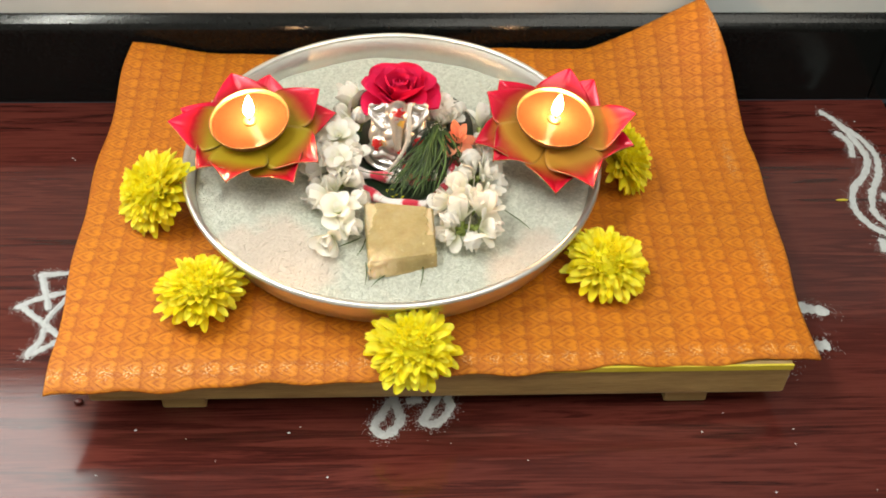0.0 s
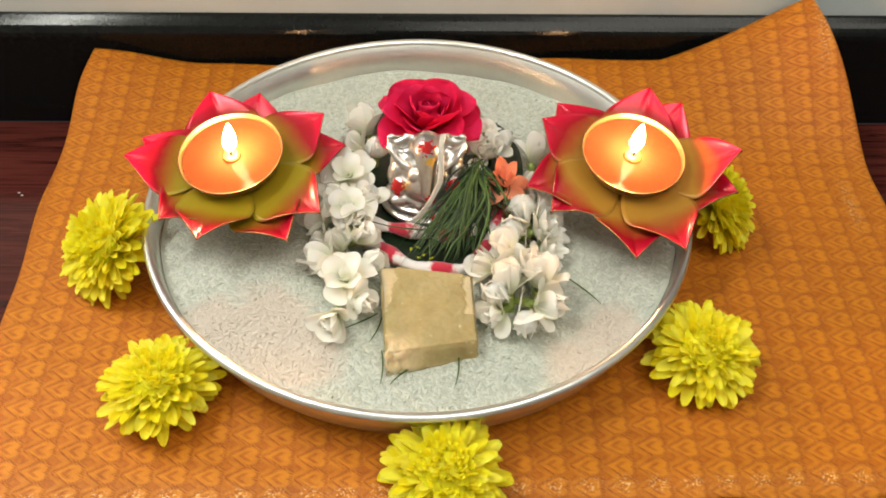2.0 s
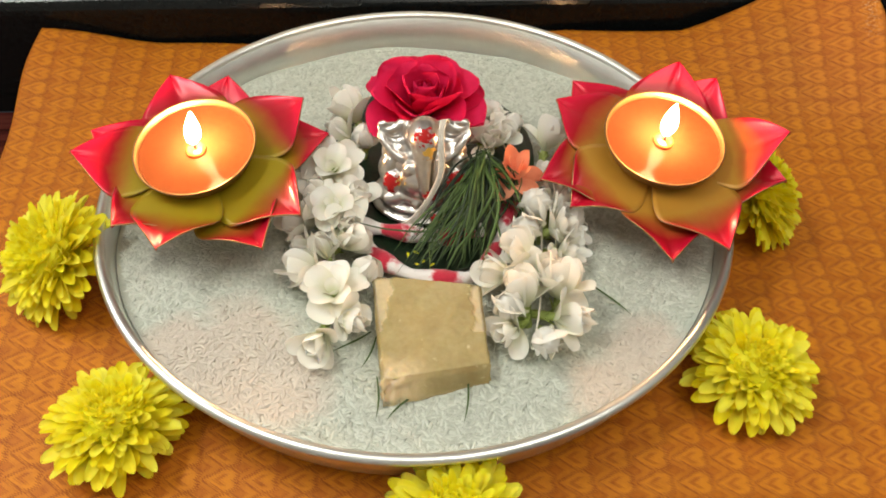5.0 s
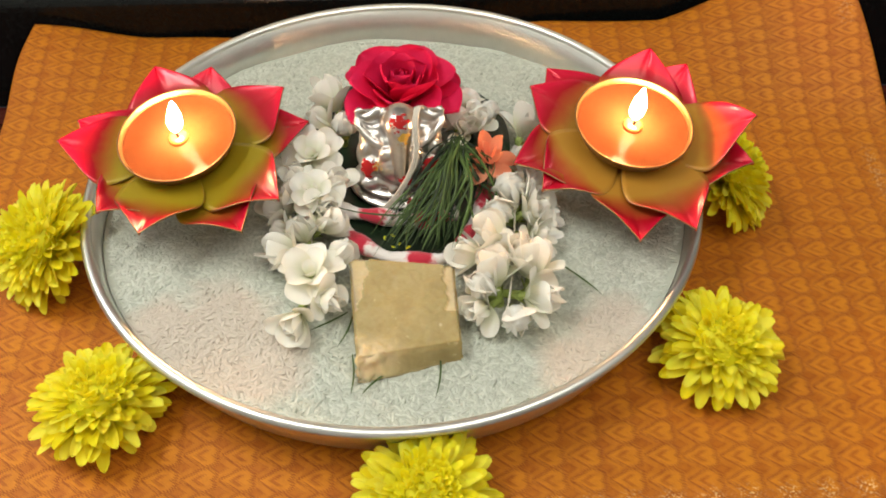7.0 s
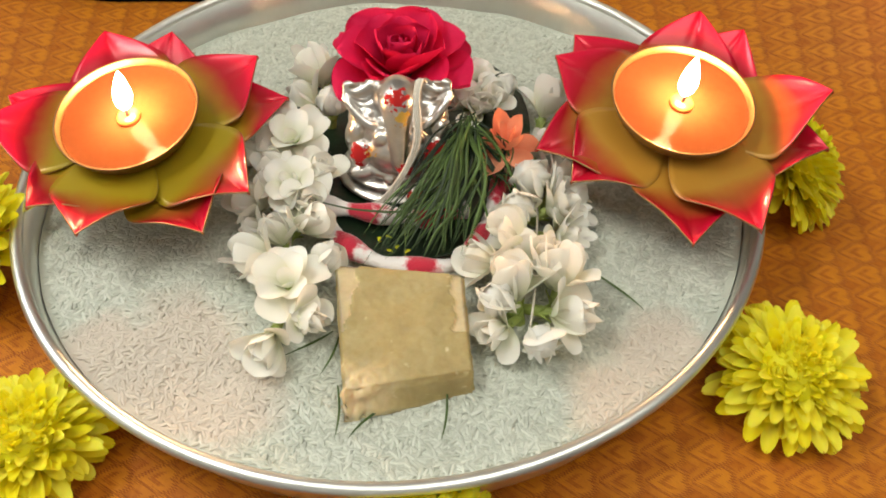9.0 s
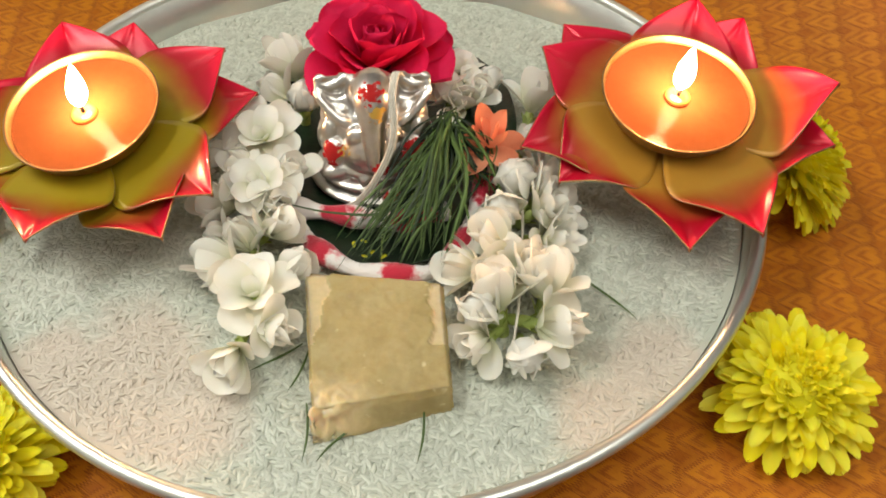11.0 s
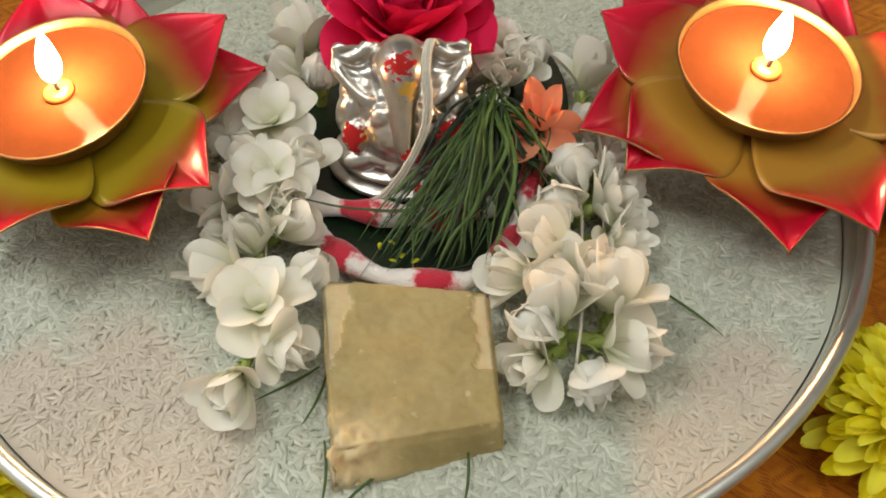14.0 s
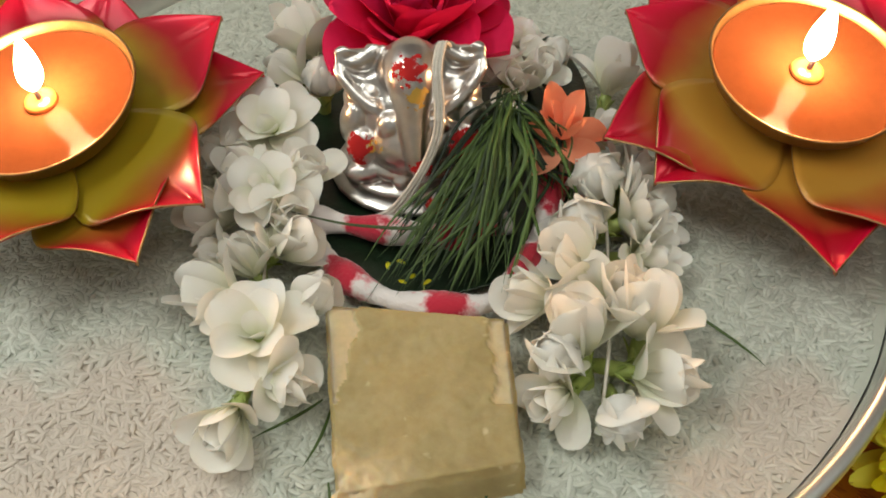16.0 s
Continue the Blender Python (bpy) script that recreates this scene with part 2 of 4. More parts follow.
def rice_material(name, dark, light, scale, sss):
    """Raw rice, with the candles' warm light painted into two patches of grains."""
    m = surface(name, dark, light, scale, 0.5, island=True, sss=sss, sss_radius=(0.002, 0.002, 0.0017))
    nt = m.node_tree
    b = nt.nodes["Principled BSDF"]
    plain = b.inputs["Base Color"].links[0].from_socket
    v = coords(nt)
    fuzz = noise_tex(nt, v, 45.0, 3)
    glow_or_specks = None
    for (x, y), r in CANDLE_GLOW:
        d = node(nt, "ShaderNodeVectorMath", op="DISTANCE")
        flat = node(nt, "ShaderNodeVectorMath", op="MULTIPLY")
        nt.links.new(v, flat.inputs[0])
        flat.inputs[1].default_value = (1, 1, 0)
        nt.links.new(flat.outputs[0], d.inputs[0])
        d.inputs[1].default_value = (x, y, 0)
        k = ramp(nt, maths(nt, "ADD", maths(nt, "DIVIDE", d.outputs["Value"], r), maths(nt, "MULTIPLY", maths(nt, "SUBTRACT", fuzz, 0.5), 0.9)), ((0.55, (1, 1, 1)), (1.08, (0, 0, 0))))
        glow_or_specks = k if glow_or_specks is None else maths(nt, "MAXIMUM", glow_or_specks, k)
    # warm candlelight put into the grains' base colour as a peach tint
    col = mix(nt, maths(nt, "MULTIPLY", glow_or_specks, 0.62), plain, (0.67, 0.53, 0.44))
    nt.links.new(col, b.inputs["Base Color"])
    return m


def jaggery_material():
    """Amber sugar block with paler crystals and dull smears."""
    m, nt, b = material("jaggery")
    v = coords(nt)
    soft = noise_tex(nt, v, 55.0, 3)
    fine = noise_tex(nt, v, 420.0, 4)
    col = ramp(nt, maths(nt, "ADD", maths(nt, "MULTIPLY", soft, 0.7), maths(nt, "MULTIPLY", fine, 0.3)), ((0.3, (0.31, 0.225, 0.085)), (0.5, (0.40, 0.31, 0.135)), (0.72, (0.49, 0.40, 0.21))))
    chips = ramp(nt, noise_tex(nt, v, 170.0, 2), ((0.66, (0, 0, 0)), (0.74, (1, 1, 1))))
    pale = maths(nt, "MULTIPLY", attribute(nt, "flake"), maths(nt, "ADD", 0.55, maths(nt, "MULTIPLY", fine, 0.7)))
    col = mix(nt, pale, col, (0.74, 0.56, 0.33))
    nt.links.new(mix(nt, maths(nt, "MULTIPLY", chips, 0.45), col, (0.80, 0.70, 0.46)), b.inputs["Base Color"])
    nt.links.new(ramp(nt, fine, ((0.3, (0.48,) * 3), (0.7, (0.72,) * 3))), b.inputs["Roughness"])
    b.inputs["Subsurface Weight"].default_value, b.inputs["Subsurface Radius"].default_value, b.inputs["Subsurface Scale"].default_value = 0.55, (0.006, 0.004, 0.002), 1.0
    bump(nt, b, maths(nt, "ADD", fine, maths(nt, "MULTIPLY", chips, 0.7)), 0.35, 0.0006)
    return m


def emitter(name, colour, strength):
    m = bpy.data.materials.new(name)
    m.use_nodes = True
    nt = m.node_tree
    nt.nodes.remove(nt.nodes["Principled BSDF"])
    e = node(nt, "ShaderNodeEmission", (("Strength", strength), ("Color", (*colour, 1))))
    nt.links.new(e.outputs[0], nt.nodes["Material Output"].inputs[0])
    return m


# centres and radii of the candlelight painted onto the rice
CANDLE_GLOW = (((-0.078, -0.086), 0.032), ((-0.098, -0.090), 0.026), ((-0.058, -0.106), 0.028), ((-0.085, -0.106), 0.030), ((0.098, -0.094), 0.024), ((0.080, -0.114), 0.022))
FLOOR = floor_material()
GRANITE = surface("black_granite", (0.004, 0.005, 0.005), (0.008, 0.009, 0.009), 300, 0.16)
GRANITE.node_tree.nodes["Principled BSDF"].inputs["Specular IOR Level"].default_value = 0.22
TILE = surface("pale_grey_tile", (0.58, 0.64, 0.66), (0.68, 0.73, 0.74), 6, 0.3)
PAINT = surface("white_wall_paint", (0.60, 0.60, 0.57), (0.70, 0.70, 0.66), 4, 0.75, relief=0.0004)
DARKWOOD = surface("dark_door_wood", (0.03, 0.012, 0.008), (0.06, 0.022, 0.014), 8, 0.5, stretch=(8, 8, 1))
PLANKWOOD = surface("pale_planed_wood", (0.20, 0.12, 0.042), (0.46, 0.31, 0.12), 9, 0.40, relief=0.0004, stretch=(2.0, 14, 22))
YELLOW = surface("plain_yellow", (0.55, 0.45, 0.03), (0.68, 0.56, 0.05), 60, 0.5)
CLOTH = cloth_material()
STEEL = surface("stainless_steel", (0.74, 0.75, 0.72), (0.86, 0.86, 0.83), 20, 0.36, metal=1.0)
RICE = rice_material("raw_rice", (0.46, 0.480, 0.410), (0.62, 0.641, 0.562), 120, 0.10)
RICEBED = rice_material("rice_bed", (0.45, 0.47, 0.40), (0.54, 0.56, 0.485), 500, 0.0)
OLIVE_LOTUS = lotus_material("olive_lotus_enamel", (0.36, 0.255, 0.012), (0.37, 0.11, 0.014))
GOLD_LOTUS = lotus_material("gold_lotus_enamel", (0.48, 0.235, 0.032), (0.42, 0.085, 0.020))
BRASS = surface("gilt_cup_metal", (0.29, 0.17, 0.066), (0.40, 0.26, 0.11), 90, 0.34, metal=0.9)
WAX = surface("orange_wax", (0.090, 0.027, 0.010), (0.112, 0.036, 0.014), 40, 0.10)
WAX.node_tree.nodes["Principled BSDF"].inputs["Specular IOR Level"].default_value = 0.012
WICK = surface("charred_wick", (0.01, 0.008, 0.02), (0.05, 0.03, 0.03), 500, 0.9)
GLASSY = surface("molten_wax_bead", (0.30, 0.09, 0.02), (0.36, 0.13, 0.035), 200, 0.1)
FLAME = emitter("candle_flame", (1.0, 0.56, 0.26), 880.0)
MUM = petal_surface("yellow_petal", (0.95, 0.82, 0.02), (0.99, 0.92, 0.09), 60, 0.5, 0.28)
MUMHEART = petal_surface("golden_heart", (0.97, 0.84, 0.012), (0.99, 0.92, 0.05), 200, 0.5, 0.28)
for soft_petal in (MUM, MUMHEART):
    soft_bsdf = soft_petal.node_tree.nodes["Principled BSDF"]
    soft_bsdf.inputs["Subsurface Weight"].default_value, soft_bsdf.inputs["Subsurface Radius"].default_value, soft_bsdf.inputs["Subsurface Scale"].default_value = 0.4, (0.004, 0.003, 0.001), 1.0
STEM = surface("dark_stem", (0.02, 0.035, 0.012), (0.05, 0.07, 0.02), 200, 0.6)
JASMINE = jasmine_material()
CALYX = surface("pale_green_calyx", (0.22, 0.30, 0.05), (0.40, 0.47, 0.14), 150, 0.5, island=True)
ROSE = petal_surface("crimson_petal", (0.58, 0.006, 0.056), (0.80, 0.018, 0.115), 70, 0.6, 0.18)
ORANGE = petal_surface("coral_petal", (0.94, 0.30, 0.16), (0.98, 0.44, 0.27), 120, 0.5, 0.22)
GRASS = surface("dark_green_blade", (0.004, 0.014, 0.003), (0.10, 0.165, 0.030), 150, 0.6, island=True)
LEAF = surface("deep_green_leaf", (0.004, 0.012, 0.005), (0.012, 0.030, 0.012), 60, 0.35, relief=0.0006)
COTTON = cotton_material()
THREAD = surface("cotton_thread", (0.60, 0.54, 0.46), (0.78, 0.73, 0.66), 500, 0.9, relief=0.0005)
JAGGERY = jaggery_material()
POWDER = surface("white_powder", (0.46, 0.49, 0.50), (0.68, 0.71, 0.72), 400, 0.95, relief=0.002)
SEED = surface("dark_red_seed", (0.05, 0.008, 0.006), (0.09, 0.015, 0.01), 300, 0.4)
SILVER = silver_material((((0.0045, -0.0078, 0.1265), 0.0044, "red"), ((0.0065, -0.0130, 0.1215), 0.0030, "yellow"), ((-0.0115, -0.013, 0.1035), 0.0044, "red"),
                          ((-0.0085, -0.0135, 0.1035), 0.0032, "yellow"), ((0.0195, -0.013, 0.1035), 0.0050, "red"), ((0.0065, -0.0190, 0.1000), 0.0030, "red"),
                          ((-0.0115, -0.0130, 0.0975), 0.0022, "red"), ((0.0100, -0.0225, 0.0875), 0.0036, "red")))


# ---- mesh helpers ----
def mesh_of(name, verts, faces, mats, smooth=True, index=None, attrs=None, uvs=None):
    me = bpy.data.meshes.new(name)
    me.from_pydata([tuple(v) for v in verts], [], [tuple(f) for f in faces])
    for m in (mats if isinstance(mats, (list, tuple)) else [mats]):
        me.materials.append(m)
    if index is not None:
        me.polygons.foreach_set("material_index", index)
    if smooth:
        me.polygons.foreach_set("use_smooth", [True] * len(me.polygons))
    for key, values in (attrs or {}).items():
        a = me.attributes.new(key, "FLOAT", "POINT")
        a.data.foreach_set("value", np.asarray(values, float))
    if uvs is not None:
        layer = me.uv_layers.new(name="UVMap")
        loops = np.zeros(len(me.loops), np.int32)
        me.loops.foreach_get("vertex_index", loops)
        layer.data.foreach_set("uv", np.asarray(uvs, float)[loops].ravel())
    me.update()
    return me


def thing(name, label, category, at=(0, 0, 0), group="", kind=""):
    ob = new(name)
    ob.location = at
    ob.empty_display_size = 0.02
    return tagged(ob, label, category, group, kind)


def part(name, me, parent, label="", m=None):
    ob = new(name, me)
    ob.parent = parent
    if parent is not None:
        base = Matrix.Translation(parent.location) if parent.parent is None else None
        if base is not None and parent.rotation_euler == Euler((0, 0, 0)):
            ob.matrix_parent_inverse = base.inverted()
    if m is not None:
        ob.matrix_basis = m
    return tagged(ob, label)


class Pile:
    """Collects patches into one mesh."""

    def __init__(self):
        self.v, self.f, self.i, self.a = [], [], [], []

    def add(self, verts, faces, m=None, index=0, along=None):
        n = len(self.v)
        vs = [Vector(v) for v in verts]
        self.v += [m @ v for v in vs] if m is not None else vs
        self.f += [tuple(k + n for k in f) for f in faces]
        self.i += [index] * len(faces)
        self.a += list(along) if along is not None else [0.0] * len(vs)
        return self

    def mesh(self, name, mats, smooth=True):
        return mesh_of(name, self.v, self.f, mats, smooth, self.i, {"along": self.a})


def shell(fn, nu, nv, th):
    """A closed thin sheet from fn(u, v), u in -1..1 and v in 0..1."""
    top = [Vector(fn(-1 + 2 * i / nu, j / nv)) for j in range(nv + 1) for i in range(nu + 1)]
    w = nu + 1
    normals = []
    for j in range(nv + 1):
        for i in range(w):
            a = top[j * w + min(i + 1, nu)] - top[j * w + max(i - 1, 0)]
            b = top[min(j + 1, nv) * w + i] - top[max(j - 1, 0) * w + i]
            c = a.cross(b)
            normals.append(c.normalized() if c.length > 1e-14 else Vector((0, 0, 1)))
    if th <= 0:
        return top, [(j * w + i, j * w + i + 1, (j + 1) * w + i + 1, (j + 1) * w + i) for j in range(nv) for i in range(nu)]
    n = len(top)
    verts = top + [p - k * th for p, k in zip(top, normals)]
    faces = []
    for j in range(nv):
        for i in range(nu):
            q = (j * w + i, j * w + i + 1, (j + 1) * w + i + 1, (j + 1) * w + i)
            faces += [q, tuple(k + n for k in reversed(q))]
    ring = [i for i in range(w)] + [j * w + nu for j in range(1, nv + 1)] + [nv * w + i for i in range(nu - 1, -1, -1)] + [j * w for j in range(nv - 1, 0, -1)]
    for a, b in zip(ring, ring[1:] + ring[:1]):
        faces.append((b, a, a + n, b + n))
    return verts, faces


def petal(length, width, a0, a1, cup=0.3, th=0.0004, nu=4, nv=6, blunt=0.5, notch=0.0, start=0.25, wave=0.0, seed=0):
    """A petal from the origin along +y: it rises at a0 degrees, ending at a1. start: its width at the root, blunt: how round the tip is."""
    steps = 24
    ys, zs = [0.0], [0.0]
    for k in range(steps):
        a = radians(a0 + (a1 - a0) * (k + 0.5) / steps)
        ys.append(ys[-1] + math.cos(a) * length / steps)
        zs.append(zs[-1] + math.sin(a) * length / steps)

    def fn(u, v):
        v = math.sin(v * math.pi / 2)
        k = min(int(v * steps), steps - 1)
        r = v * steps - k
        y, z = ys[k] + (ys[k + 1] - ys[k]) * r, zs[k] + (zs[k + 1] - zs[k]) * r
        a = radians(a0 + (a1 - a0) * v)
        body = start + (1 - start) * math.sin(min(v / 0.62, 1.0) * math.pi / 2)
        tip = max(1e-3, 1 - max(0.0, (v - 0.5) / 0.5) ** (1.2 + 2.4 * blunt)) ** (0.45 + 0.55 * (1 - blunt))
        w = width / 2 * body * max(tip, 0.03)
        lift = cup * w * u * u + wave * width * math.sin(3.1 * u + 5.0 * v + seed) * v
        y -= notch * length * (1 - abs(u)) * max(0.0, v - 0.8)
        return (u * w, y - math.sin(a) * lift, z + math.cos(a) * lift)

    return shell(fn, nu, nv, th)


def spin(profile, n, close=False):
    """A surface of revolution about z from (r, z) pairs."""
    v, f = [], []
    for r, z in profile:
        v += [(r * math.cos(2 * math.pi * k / n), r * math.sin(2 * math.pi * k / n), z) for k in range(n)]
    for j in range(len(profile) - 1):
        f += [(j * n + k, j * n + (k + 1) % n, (j + 1) * n + (k + 1) % n, (j + 1) * n + k) for k in range(n)]
    if close:
        f += [tuple(reversed(range(n))), tuple((len(profile) - 1) * n + k for k in range(n))]
    return v, f


def tube(points, radius, n=8, taper=None):
    """A round cord along points; gives verts, faces and the length run through."""
    pts = [Vector(p) for p in points]
    v, f, a = [], [], []
    run = 0.0
    for k, p in enumerate(pts):
        d = (pts[min(k + 1, len(pts) - 1)] - pts[max(k - 1, 0)]).normalized()
        s = d.cross(Vector((0, 0, 1)))
        s = s.normalized() if s.length > 1e-6 else Vector((1, 0, 0))
        t = s.cross(d)
        r = radius * (taper(k / (len(pts) - 1)) if taper else 1.0)
        v += [p + (s * math.cos(2 * math.pi * i / n) + t * math.sin(2 * math.pi * i / n)) * r for i in range(n)]
        a += [run] * n
        if k + 1 < len(pts):
            run += (pts[k + 1] - p).length
    for k in range(len(pts) - 1):
        f += [(k * n + i, k * n + (i + 1) % n, (k + 1) * n + (i + 1) % n, (k + 1) * n + i) for i in range(n)]
    f += [tuple(reversed(range(n))), tuple((len(pts) - 1) * n + i for i in range(n))]
    return v, f, a


def smooth_line(points, steps=8):
    """A Catmull-Rom line through points."""
    p = [Vector(q) for q in points]
    p = [p[0] * 2 - p[1]] + p + [p[-1] * 2 - p[-2]]
    out = []
    for k in range(1, len(p) - 2):
        a, b, c, d = p[k - 1:k + 3]
        for s in range(steps):
            t = s / steps
            out.append(0.5 * (2 * b + (c - a) * t + (2 * a - 5 * b + 4 * c - d) * t * t + (3 * b - a - 3 * c + d) * t ** 3))
    return out + [p[-2]]


def box(x0, x1, y0, y1, z0, z1, bevel=0.0, seg=2):
    bm = bmesh.new()
    bmesh.ops.create_cube(bm, size=1.0, matrix=Matrix.LocRotScale(((x0 + x1) / 2, (y0 + y1) / 2, (z0 + z1) / 2), None, (x1 - x0, y1 - y0, z1 - z0)))
    if bevel:
        bmesh.ops.bevel(bm, geom=bm.edges[:], offset=bevel, segments=seg, affect="EDGES", profile=0.6)
    return bm


def from_bm(name, bm, mat, smooth=False):
    me = bpy.data.meshes.new(name)
    bm.to_mesh(me)
    bm.free()
    me.materials.append(mat)
    if smooth:
        me.polygons.foreach_set("use_smooth", [True] * len(me.polygons))
    return me


def facing(at, axis, turn=0.0):
    """A pose at a place whose z axis points along axis."""
    q = Vector((0, 0, 1)).rotation_difference(Vector(axis).normalized())
    return Matrix.Translation(at) @ q.to_matrix().to_4x4() @ Matrix.Rotation(radians(turn), 4, "Z")


def structure(name, me, label=""):
    return tagged(new(name, me), label, kind="structure")


# ---- the room ----
WALL_Y = 0.170
structure("floor", from_bm("floor", box(-2.0, 0.447, -2.6, WALL_Y, -0.03, 0.0), FLOOR), "glossy dark mahogany wood-grain laminate floor")
structure("floor_beyond", from_bm("floor_beyond", box(0.449, 2.0, -2.6, WALL_Y, -0.034, -0.004), GRANITE), "polished black stone floor strip")
structure("wall_north", from_bm("wall_north", box(-2.0, 2.0, 0.182, 0.30, 0.0, 0.32), TILE), "pale grey tiled wall")
structure("wall_north_upper", from_bm("wall_north_upper", box(-2.0, -0.345, 0.182, 0.30, 0.322, 2.6), PAINT), "white painted wall")
structure("door_1", from_bm("door_1", box(-0.343, 2.0, 0.184, 0.30, 0.322, 2.6), DARKWOOD), "dark wooden cupboard doors above the tiles")
structure("wall_south", from_bm("wall_south", box(-2.1, 2.1, -2.75, -2.6, -0.03, 2.7), PAINT))
structure("wall_west", from_bm("wall_west", box(-2.15, -2.0, -2.6, 0.3, -0.03, 2.7), PAINT))
structure("wall_east", from_bm("wall_east", box(2.0, 2.15, -2.6, 0.3, -0.034, 2.7), PAINT))
structure("ceiling", from_bm("ceiling", box(-2.1, 2.1, -2.7, 0.3, 2.6, 2.7), PAINT))


for name, x0, x1, z0, z1 in (("window_frame", -0.40, -0.36, 0.36, 1.94), ("window_frame", -1.38, -1.34, 0.36, 1.94), ("window_sill", -1.338, -0.402, 0.36, 0.398), ("window_head", -1.338, -0.402, 1.902, 1.94)):
    structure(name, from_bm(name, box(x0, x1, 0.150, 0.1815, z0, z1, 0.003), PAINT), "white painted window surround")


def skirting(name, x0, x1):
    """A slab of black stone with a stepped, rounded top edge."""
    profile = [(0.170, 0.001), (0.170, 0.0735), (0.1704, 0.0765), (0.1715, 0.0788), (0.1735, 0.0808), (0.1765, 0.0830), (0.1795, 0.0850), (0.1818, 0.0858), (0.1818, 0.001)]
    v = [(x, y, z) for x in (x0, x1) for y, z in profile]
    n = len(profile)
    f = [(k, n + k, n + (k + 1) % n, (k + 1) % n) for k in range(n)] + [tuple(range(n)), tuple(reversed(range(n, 2 * n)))]
    return structure(name, mesh_of(name, v, f, GRANITE, False), "polished black granite skirting with a rounded top edge")


skirting("baseboard", -2.0, 0.432)
skirting("baseboard_end", 0.4335, 2.0)

# ---- the low wooden stand ----
stand = thing("wooden_stand", "low planed wooden plank stand under a cloth", "stand", (0.03, 0, 0))
part("board", from_bm("board", box(-0.200, 0.262, -0.171, 0.150, 0.0165, 0.0475, 0.003), PLANKWOOD), stand)
for x in (-0.141, 0.199):
    for y in (-0.156, 0.128):
        part("leg", from_bm("leg", box(x - 0.0148, x + 0.0148, y - 0.009, y + 0.012, 0.0, 0.0164, 0.002), PLANKWOOD), stand)
part("edge_strip", from_bm("edge_strip", box(0.09, 0.2612, -0.1726, -0.1709, 0.0435, 0.0484, 0.0004), YELLOW), stand, "thin yellow strip along the board's edge")


# ---- the cloth ----
def smoothstep(a, b, x):
    t = min(max((x - a) / (b - a), 0.0), 1.0)
    return t * t * (3 - 2 * t)


def cloth_height(x, y):
    z = 0.0512
    rise = 0.003 + 0.016 * smoothstep(-0.145, -0.235, x) + 0.007 * smoothstep(0.02, 0.10, x) + 0.052 * max(0.0, (x - 0.165) / 0.1) ** 1.15
    z += rise * smoothstep(0.045, 0.17, y) ** 1.2
    z -= 0.006 * smoothstep(-0.160, -0.192, y)
    z -= 0.004 * smoothstep(0.263, 0.285, x) * smoothstep(-0.06, -0.18, y)
    z += 0.0012 * noise.noise(Vector((x * 22, y * 22, 3.0))) * smoothstep(0.13, 0.16, math.hypot(x, y))
    return z


def build_cloth():
    def fn(u, v):
        x = -0.2225 + (u + 1) / 2 * 0.5015
        front = -0.187 + 0.019 * (x + 0.22) / 0.5 + 0.0014 * math.sin(x * 55) + 0.0008 * math.sin(x * 140)
        back = 0.1655 + 0.002 * math.sin(x * 30)
        y = front + v * (back - front)
        side = abs(u) ** 8
        x += math.copysign(1, u) * side * (0.0012 * math.sin(y * 60) + 0.004 * math.sin(y * 14 + 1.2)) - 0.018 * smoothstep(0.07, 0.17, y) * max(0, u) ** 6 + 0.005 * smoothstep(-0.10, -0.175, y) * max(0, u) ** 6
        return (x, y, cloth_height(x, y))

    nu, nv = 240, 120
    verts, faces = shell(fn, nu, nv, 0.0016)
    uvs = [(v.x, v.y * 1.0 + v.z * 0.8) for v in verts]
    border = []
    for v in verts:
        f = (0.35 + 0.45 * abs(math.sin(v.x * 195))) * math.exp(-((v.y + 0.174 - 0.015 * (v.x + 0.22) / 0.5) / 0.0032) ** 2)
        r = 0.35 * math.exp(-((v.x - 0.262) / 0.006) ** 2) * max(0.0, math.sin(v.y * 55))
        border.append(min(1.0, f + r))
    me = mesh_of("cloth", verts, faces, CLOTH, True, None, {"border": border}, uvs)
    return tagged(new("cloth", me), "orange woven brocade cloth with gold border over the stand", "cloth")


build_cloth()


# ---- the plate and its rice ----
plate = thing("steel_plate", "round stainless steel plate with a rolled rim", "plate", (0, 0, 0.0525))
v, f = spin([(0.0, 0.0526), (0.126, 0.0526), (0.1345, 0.0538), (0.1398, 0.0585), (0.1442, 0.071), (0.1468, 0.0838), (0.1470, 0.0850), (0.1458, 0.0845), (0.1430, 0.071), (0.1386, 0.0592), (0.1338, 0.0553), (0.126, 0.0542), (0.0, 0.0545)], 128)
v = [(x * 1.009, y * 1.009, z) for x, y, z in v]
part("dish", mesh_of("dish", v, f, STEEL), plate)
ring = [(0.1495 + 0.0026 * math.cos(a), 0.0842 + 0.0024 * math.sin(a)) for a in [2 * math.pi * k / 12 for k in range(13)]]
v, f = spin(ring, 160)
part("rim", mesh_of("rim", v, f, STEEL), plate, "polished rolled steel rim")


def rice_height(x, y):
    r = math.hypot(x, y)
    z = 0.0766 - (0.0015 + 0.0080 * smoothstep(-0.05, 0.09, y - 0.25 * x)) * smoothstep(0.085, 0.142, r)
    z += 0.0016 * noise.noise(Vector((x * 45, y * 45, 0.5))) + 0.0022 * noise.noise(Vector((x * 16, y * 16, 7.5)))
    return z


